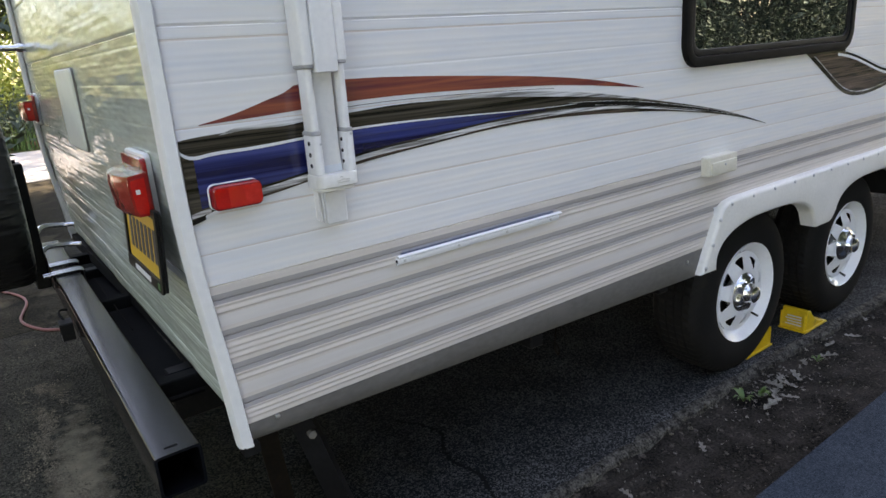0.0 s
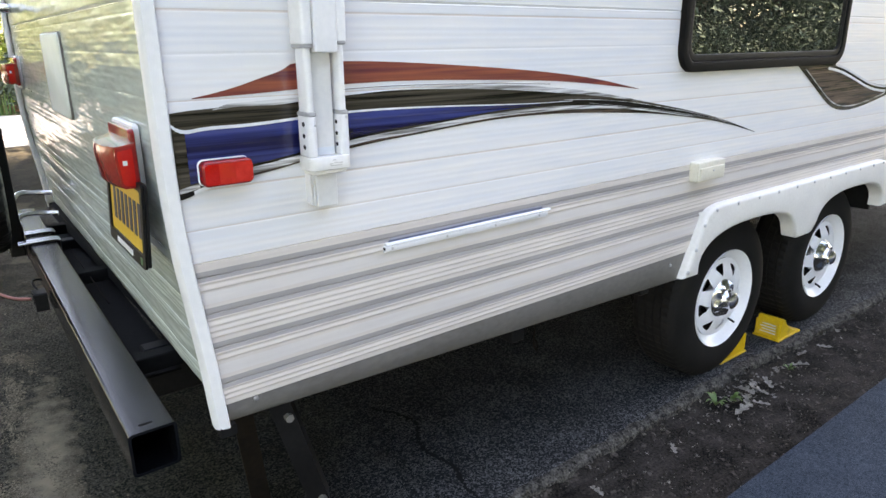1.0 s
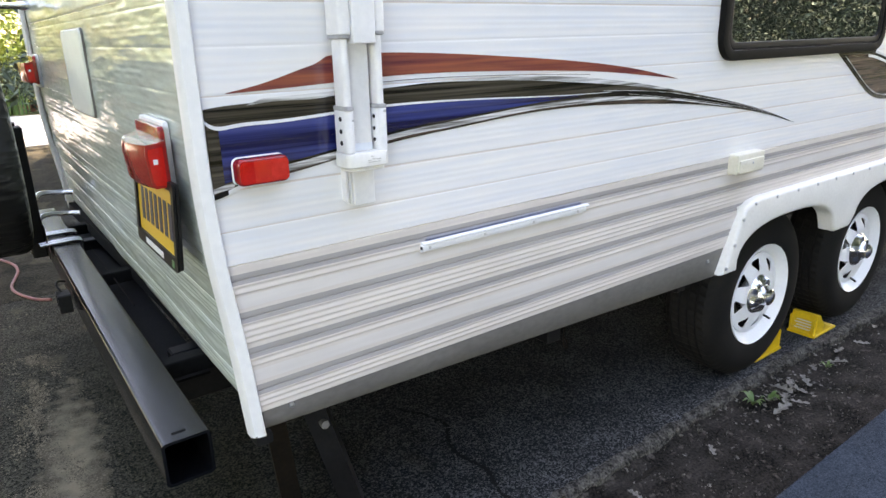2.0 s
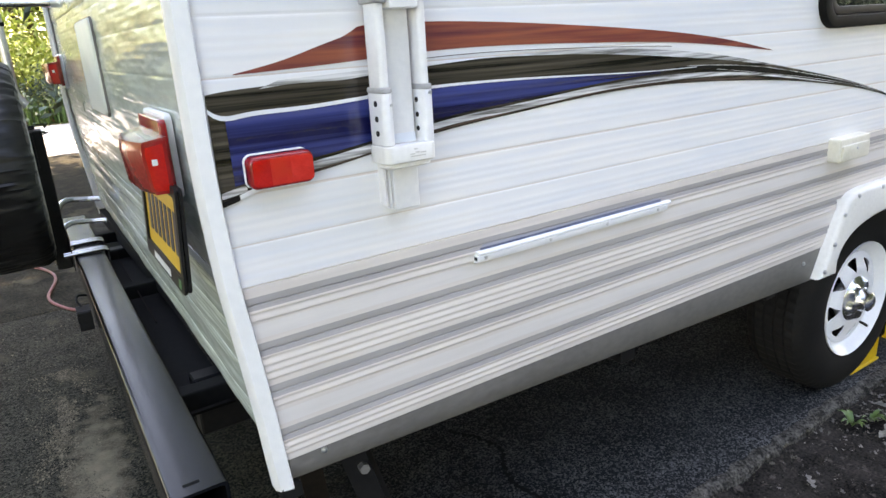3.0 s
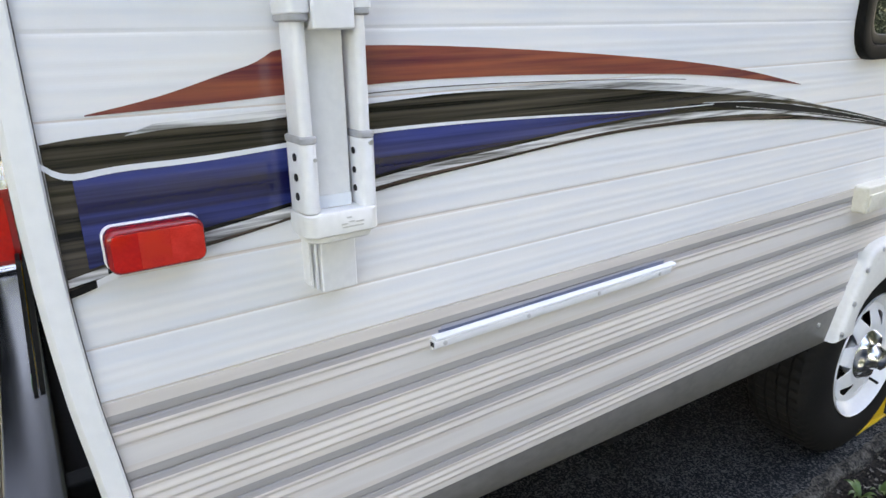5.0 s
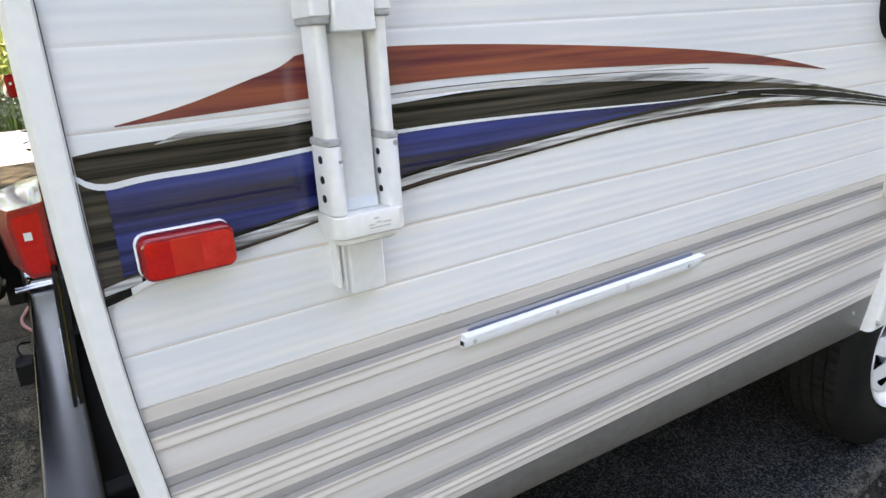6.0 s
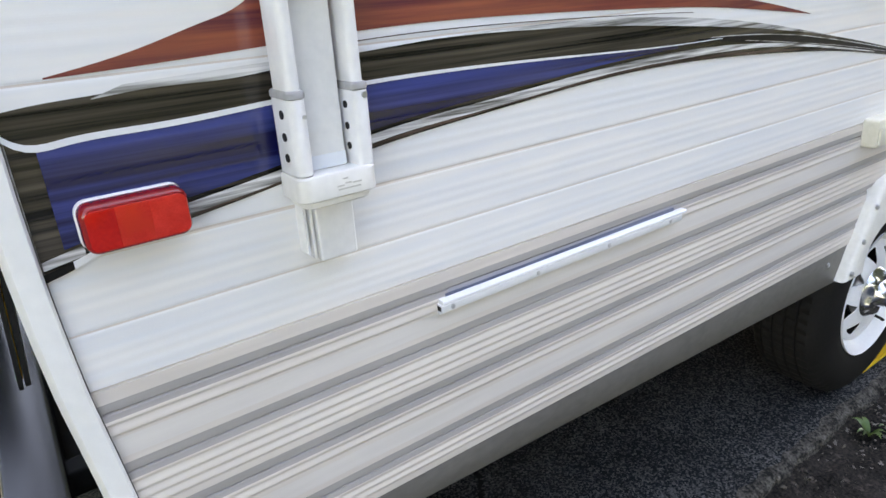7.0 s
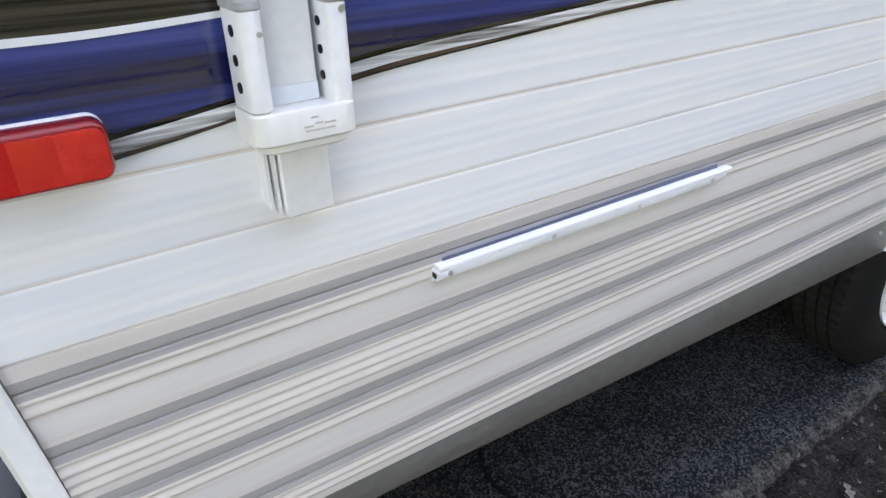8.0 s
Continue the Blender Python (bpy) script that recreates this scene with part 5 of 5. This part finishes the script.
for r0, r1 in zip(rr, rr[1:]):
    for k in range(64):
        f = b.faces.new((r0[k], r0[(k + 1) % 64], r1[(k + 1) % 64], r1[k]))
        f.material_index = 1 if r0 is rr[0] else 0
part("rim_back", b, [GALV, RUBBER], sw, smooth=True)
for z in (0.86, 1.03):
    b = bmesh.new()
    add_tube(b, [(-0.24, 1.74, z), (-0.18, 1.74, z)], 0.007, 8)
    part("stud", b, BLACK_STEEL, sw)

sw.location.x = 0.020

# ladder rail on the rear wall
b = bmesh.new()
add_tube(b, curve_points([(-0.17, 2.165, 1.095), (-0.185, 2.165, 1.115), (-0.190, 2.165, 1.16), (-0.190, 2.165, 1.5), (-0.188, 2.165, 2.5), (-0.10, 2.165, 2.62), (0.05, 2.165, 2.70)], 8), 0.0165, 12)
ladder = part("ladder", b, GALV, trailer, "bright tubular ladder rail on the rear wall", smooth=True)
b = bmesh.new()
add_tube(b, [(-0.190, 2.165, 1.371), (-0.190, 2.165, 1.386)], 0.0205, 12)
part("collar", b, RUBBER, ladder, "black rubber collar", smooth=True)
for z in (1.450, 2.1):
    b = bmesh.new()
    add_tube(b, [(-0.190, 2.165, z), (-0.04, 2.17, z), (-0.028, 2.17, z), (0.004, 2.17, z)], [0.013, 0.013, 0.018, 0.018], 12)
    part("standoff", b, CHROME, ladder, smooth=True)
b = bmesh.new()
add_tube(b, [(-0.172, 2.165, 1.092), (-0.160, 2.165, 1.080)], 0.0165, 10)
part("foot", b, GALV, ladder, smooth=True)

# the rear end stands slightly out of square with the side
SKEW = Matrix(((1, 0.027, 0, 0), (0, 1, 0, 0), (0, 0, 1, 0), (0, 0, 0, 1)))
for thing in trailer.children:
    if thing.name.split(".")[0] in ("rear_wall", "corner_trim", "bumper", "tail_light", "licence_plate", "hatch", "spare_carrier", "spare_wheel", "ladder"):
        for piece in [thing] + list(thing.children_recursive):
            if piece.type == 'MESH':
                piece.data.transform(SKEW)

# corner stabiliser jack
b = bmesh.new()
add_tube(b, [(0.190, 0.075, 0.545), (0.278, 0.085, 0.235)], 0.034, 4)
jack = part("stabiliser_jack", b, BLACK_STEEL, trailer, "black folding stabiliser jack under the corner")
b = bmesh.new()
add_tube(b, [(0.278, 0.10, 0.250), (0.205, 0.12, 0.04)], 0.030, 4)
part("lower_arm", b, BLACK_STEEL, jack)
b = bmesh.new()
add_tube(b, [(0.150, 0.24, 0.54), (0.215, 0.30, 0.05)], 0.034, 4)
part("brace", b, RUSTY, jack, "rusty steel brace")
part("foot", box(0.13, 0.29, 0.06, 0.34, 0.003, 0.045, 0.008), BLACK_STEEL, jack)
for p in ((0.200, 0.048, 0.505), (0.272, 0.052, 0.250)):
    b = bmesh.new()
    add_tube(b, [(p[0], p[1] + 0.012, p[2]), (p[0] - 0.003, p[1] - 0.012, p[2] + 0.002)], 0.010, 6)
    part("bolt", b, SKIRT_GREY, jack)

b = bmesh.new()
add_tube(b, curve_points([(1.45, 0.50, 0.42), (1.455, 0.495, 0.28), (1.445, 0.50, 0.16), (1.455, 0.49, 0.12), (1.468, 0.50, 0.14), (1.456, 0.505, 0.165)], 6), 0.003, 6)
part("dangling_wire", b, RUSTY, trailer, "thin dark wire dangling under the floor", smooth=True)


# ---------- wheel chocks ----------
def chock(x, y, sign, label):
    """Yellow plastic wedge: upright back at x, concave slope rising from the toe. sign: the way it points."""
    c = empty("wheel_chock", label, "wheel chock", "wheel chocks")
    c.location = (x, y, 0)
    b = bmesh.new()
    prof = [(0, 0), (0.185, 0), (0.185, 0.011), (0.135, 0.022), (0.09, 0.044), (0.055, 0.074), (0.042, 0.094), (0.028, 0.099), (0.013, 0.096)]
    prism(b, [(sign * u, v) for u, v in prof], -0.055, 0.055, bevel=0.004)
    body = part("body", b, YELLOW_PLASTIC, c)
    b = bmesh.new()
    add_box(b, min(sign * -0.012, sign * 0.19), max(sign * -0.012, sign * 0.19), -0.062, 0.062, 0.0, 0.009, 0.002, 1)
    part("flange", b, YELLOW_PLASTIC, c)
    for y0 in (-0.053, 0.047):
        b = bmesh.new()
        add_box(b, min(sign * -0.0125, sign * -0.001), max(sign * -0.0125, sign * -0.001), y0, y0 + 0.007, 0.009, 0.086, 0.002, 1)
        part("rib", b, YELLOW_PLASTIC, c)
    b = bmesh.new()
    for k in range(4):
        add_box(b, min(0.0105 * 0, sign * 0.0105) - 0.0022, min(0, sign * 0.0105) - 0.0005 if sign > 0 else 0.0022, -0.035, 0.035 - 0.008 * (k % 2), 0.026 + 0.013 * k, 0.031 + 0.013 * k)
    part("label_bar", b, LABEL_GREY, c, "grey worn label bars")
    return c


chock(2.325, 0.140, -1, "yellow plastic chock behind the rear wheel")
chock(2.545, 0.095, 1, "yellow plastic chock before the front wheel")


# ---------- plants ----------
def leaf_cloud(b, centres, per, spread, size, r, mat=0, droop=0.0):
    for c in centres:
        for _ in range(per):
            p = Vector(c) + Vector((r.gauss(0, spread), r.gauss(0, spread), r.gauss(0, spread * 0.8)))
            e = Euler((r.gauss(0, 0.7), r.gauss(0, 0.7) + droop, r.random() * 6.3)).to_matrix()
            s = size * r.uniform(0.6, 1.3)
            q = [b.verts.new(p + e @ Vector(v) * s) for v in ((-1, 0, 0), (-0.2, -0.42, 0.10), (1, 0, -0.05), (-0.2, 0.42, 0.10))]
            b.faces.new(q).material_index = mat


def leaf_sprays(b, centres, strands, count, spread, size, r):
    """Drooping sprays of small leaves hanging out from each centre."""
    for c in centres:
        for _ in range(strands):
            p = Vector(c) + Vector((r.gauss(0, spread), r.gauss(0, spread), r.gauss(0, spread * 0.8)))
            a = r.random() * 6.3
            out, drop = Vector((math.cos(a), math.sin(a), 0)) * r.uniform(0.02, 0.05), r.uniform(0.0, 0.02)
            for k in range(count):
                p = p + out + Vector((0, 0, 0.012 - drop - 0.0035 * k))
                e = Euler((r.gauss(0, 0.5), r.gauss(0.3, 0.4), a + r.gauss(0, 0.8))).to_matrix()
                s = size * r.uniform(0.6, 1.2) * (1.0 - 0.5 * k / count)
                o = p + Vector((r.gauss(0, 0.02), r.gauss(0, 0.02), 0))
                q = [b.verts.new(o + e @ Vector(v) * s) for v in ((-1, 0, 0), (-0.2, -0.42, 0.10), (1, 0, -0.05), (-0.2, 0.42, 0.10))]
                b.faces.new(q)


def tree(name, label, h, crown_r, seed, mat, per=70, size=0.10, hanging=False):
    """Tapered trunk, limbs and a ragged crown of many small leaves."""
    r = random.Random(seed)
    top = empty(name, label, "tree")
    b = bmesh.new()
    base = [(r.gauss(0, 0.05) * k, r.gauss(0, 0.05) * k, h * 0.75 * k / 6) for k in range(7)]
    add_tube(b, base, [0.16 * h / 6 * (1 - 0.11 * k) for k in range(7)], 10)
    part("trunk", b, BARK, top, smooth=True)
    tips = []
    for k in range(9):
        a, z = r.random() * 6.3, h * r.uniform(0.28, 0.7)
        L = crown_r * r.uniform(0.55, 1.0)
        p = [(0, 0, z), (math.cos(a) * L * 0.5, math.sin(a) * L * 0.5, z + L * 0.25), (math.cos(a) * L, math.sin(a) * L, z + L * r.uniform(0.2, 0.6))]
        b = bmesh.new()
        add_tube(b, curve_points(p, 4), [0.05 * h / 6 * (1 - 0.09 * i) for i in range(9)], 7)
        part("limb", b, BARK, top, smooth=True)
        tips += [p[1], p[2]]
    cs = [Vector(t) + Vector((r.gauss(0, 0.4), r.gauss(0, 0.4), r.gauss(0, 0.3))) for t in tips for _ in range(2)]
    for _ in range(46):
        a, u = r.random() * 6.3, r.random() ** 0.5
        cs.append(Vector((math.cos(a) * crown_r * u, math.sin(a) * crown_r * u, h * r.uniform(0.12, 1.0))))
    b = bmesh.new()
    if hanging:
        leaf_sprays(b, cs, per // 16, 16, crown_r * 0.17, size, r)
    else:
        leaf_cloud(b, cs, per, crown_r * 0.17, size, r)
    part("crown", b, mat, top)
    return top


def shrub(name, label, h, w, seed, mat, per=60, n=26, size=0.05):
    r = random.Random(seed)
    top = empty(name, label, "shrub")
    cs = []
    for k in range(n):
        a, u = r.random() * 6.3, r.random() ** 0.6
        cs.append(Vector((math.cos(a) * w * u, math.sin(a) * w * u, h * (0.15 + 0.8 * r.random() * (1.1 - u * 0.6)))))
    b = bmesh.new()
    for c in cs[:10]:
        add_tube(b, [(c.x * 0.1, c.y * 0.1, 0), (c.x * 0.5, c.y * 0.5, c.z * 0.6), tuple(c)], [0.018, 0.012, 0.005], 6)
    part("stems", b, BARK, top, smooth=True)
    b = bmesh.new()
    leaf_cloud(b, cs, per, w * 0.24, size, r)
    part("foliage", b, mat, top)
    return top


# trees over the road, mirrored in the window
t1 = tree("tree", "tall dark green tree across the road", 8.5, 2.7, 1, LEAF_DARK, 480, 0.098, hanging=True)
t1.location = (6.0, -9.0, -0.05)
for x, y, rot, s in ((0.5, -9.6, 1.2, 1.0), (3.2, -8.4, 2.6, 0.85), (9.2, -8.8, 4.0, 0.95), (12.5, -9.8, 5.1, 1.1), (-3.0, -10.2, 0.4, 1.1), (16.5, -9.0, 3.3, 1.0), (8.0, -12.0, 3.0, 1.25), (4.0, -12.5, 0.9, 1.2), (11.0, -7.6, 2.2, 1.0), (14.2, -7.9, 0.2, 1.05), (18.5, -8.2, 1.7, 1.1), (21.5, -7.6, 4.6, 1.15), (25.0, -8.6, 2.9, 1.2), (17.0, -11.5, 5.5, 1.4), (22.0, -12.0, 0.7, 1.4), (13.0, -13.0, 1.4, 1.5)):
    c = copy_thing(t1, pose(x, y, -0.05, 0, 0, math.degrees(rot)) @ Matrix.Scale(s, 4))
s1 = shrub("shrub", "dark green hedge shrub across the road", 2.2, 1.3, 9, LEAF_DARK, 240, 40, 0.04)
s1.location = (5.0, -6.6, -0.05)
for x, y, rot in ((7.2, -6.8, 1), (9.4, -6.5, 2), (11.8, -6.9, 3), (2.8, -6.9, 4), (0.6, -6.6, 5), (14.0, -6.7, 0.5), (16.2, -6.6, 1.5), (18.4, -6.8, 2.5), (20.6, -6.5, 3.5), (23.0, -6.9, 4.5)):
    copy_thing(s1, pose(x, y, -0.05, 0, 0, math.degrees(rot)))

# trees beyond the trailer that shade the apron
for x, y, rot, s in ((4.4, 5.6, 2.0, 1.30), (4.6, 8.6, 3.7, 1.0), (1.6, 27.0, 1.0, 1.1), (-6.5, -1.5, 0.5, 1.0), (-7.2, 2.6, 4.2, 1.05), (-7.6, 6.6, 2.6, 1.0)):
    copy_thing(t1, pose(x, y, -0.05, 0, 0, math.degrees(rot)) @ Matrix.Scale(s, 4))["label"] = "dark green tree shading the apron"

# garden behind the path
g1 = shrub("shrub", "sunlit yellow-green garden shrub", 2.2, 1.2, 31, LEAF_SUN, 90, 30, 0.07)
g1.location = (-0.9, 16.6, -0.05)
for x, y, rot, s in ((0.8, 17.2, 1, 1.1), (-2.6, 17.0, 2, 1.2), (-4.6, 17.5, 3, 1.1), (2.4, 17.8, 4, 1.2), (-6.8, 17.0, 5, 1.3), (-1.8, 19.5, 2.2, 1.5), (0.3, 20.5, 0.3, 1.7), (-3.6, 20.2, 1.1, 1.6), (4.4, 18.5, 2, 1.3), (-9.0, 18.5, 2, 1.6)):
    copy_thing(g1, pose(x, y, -0.05, 0, 0, math.degrees(rot)) @ Matrix.Scale(s, 4))
g2 = shrub("shrub", "dark green low garden shrub", 1.1, 0.9, 41, LEAF_DARK, 90, 26, 0.055)
g2.location = (-0.35, 15.2, -0.05)
for x, y, rot in ((-1.5, 15.6, 1), (0.9, 15.5, 2), (-3.4, 15.4, 3)):
    copy_thing(g2, pose(x, y, -0.05, 0, 0, math.degrees(rot)))
# unseen tall trees, added to block sky and darken the bumper's reflection
for x, y, rot, s in ((8.0, 16.0, 1.3, 1.4), (11.0, 19.0, 0.2, 1.5), (-15.0, 20.0, 2.9, 2.4), (-17.0, 13.0, 4.1, 2.2), (-17.5, 6.0, 0.6, 2.2)):
    copy_thing(t1, pose(x, y, -0.05, 0, 0, math.degrees(rot)) @ Matrix.Scale(s, 4))["label"] = "unseen tall tree added beyond the garden to block sky"
g3 = shrub("shrub", "golden-leaved shrub in the garden", 2.4, 0.8, 51, LEAF_AUTUMN, 70, 20, 0.07)
g3.location = (-2.2, 15.9, -0.05)
t2 = tree("tree", "leafy garden tree in full sun", 8.0, 2.8, 5, LEAF_SUN, 60, 0.11)
t2.location = (-3.0, 24.5, -0.05)
for x, y, rot, s in ((1.0, 25.5, 1, 1.0), (-7.0, 26.0, 2, 1.15), (5.0, 26.5, 3, 1.1), (-11.0, 27.0, 4.4, 1.2)):
    copy_thing(t2, pose(x, y, -0.05, 0, 0, math.degrees(rot)) @ Matrix.Scale(s, 4))


def iris(x, y, seed):
    """A clump of upright sword-shaped leaves."""
    r = random.Random(seed)
    top = empty("iris_clump", "bright green clump of sword-shaped leaves", "plant", "iris clumps")
    top.location = (x, y, 0.0)
    b = bmesh.new()
    for _ in range(46):
        bx, by, a, lean, L = r.gauss(0, 0.14), r.gauss(0, 0.14), r.random() * 6.3, r.uniform(0.05, 0.5), r.uniform(0.3, 0.6)
        w = 0.016
        dx, dy = math.cos(a), math.sin(a)
        prev = None
        for i in range(5):
            t = i / 4
            c = Vector((bx + dx * lean * L * t * t, by + dy * lean * L * t * t, L * t))
            cur = (b.verts.new(c + Vector((-dy, dx, 0)) * w * (1 - t ** 2 * 0.95)), b.verts.new(c - Vector((-dy, dx, 0)) * w * (1 - t ** 2 * 0.95)))
            if prev:
                b.faces.new((prev[0], cur[0], cur[1], prev[1]))
            prev = cur
    part("leaves", b, LEAF_MID, top)
    return top


for k, (x, y) in enumerate(((0.25, 14.6), (0.6, 14.8), (-0.1, 14.9), (1.0, 14.6), (0.45, 15.2))):
    iris(x, y, 60 + k)
# low brick edging of the bed
edging = empty("brick_edging", "low red-brown brick edging of the garden bed", "edging")
me = None
for row in range(2):
    for k in range(22):
        if me is None:
            ob = part("brick", box(-0.105, 0.105, -0.05, 0.05, 0.0, 0.065, 0.005, 1), BRICK, edging)
            me = ob.data
        else:
            ob = new("brick", me)
            ob.parent = edging
        ob.location = (-0.6 + 0.22 * k + 0.11 * row, 15.45, -0.03 + 0.075 * row)
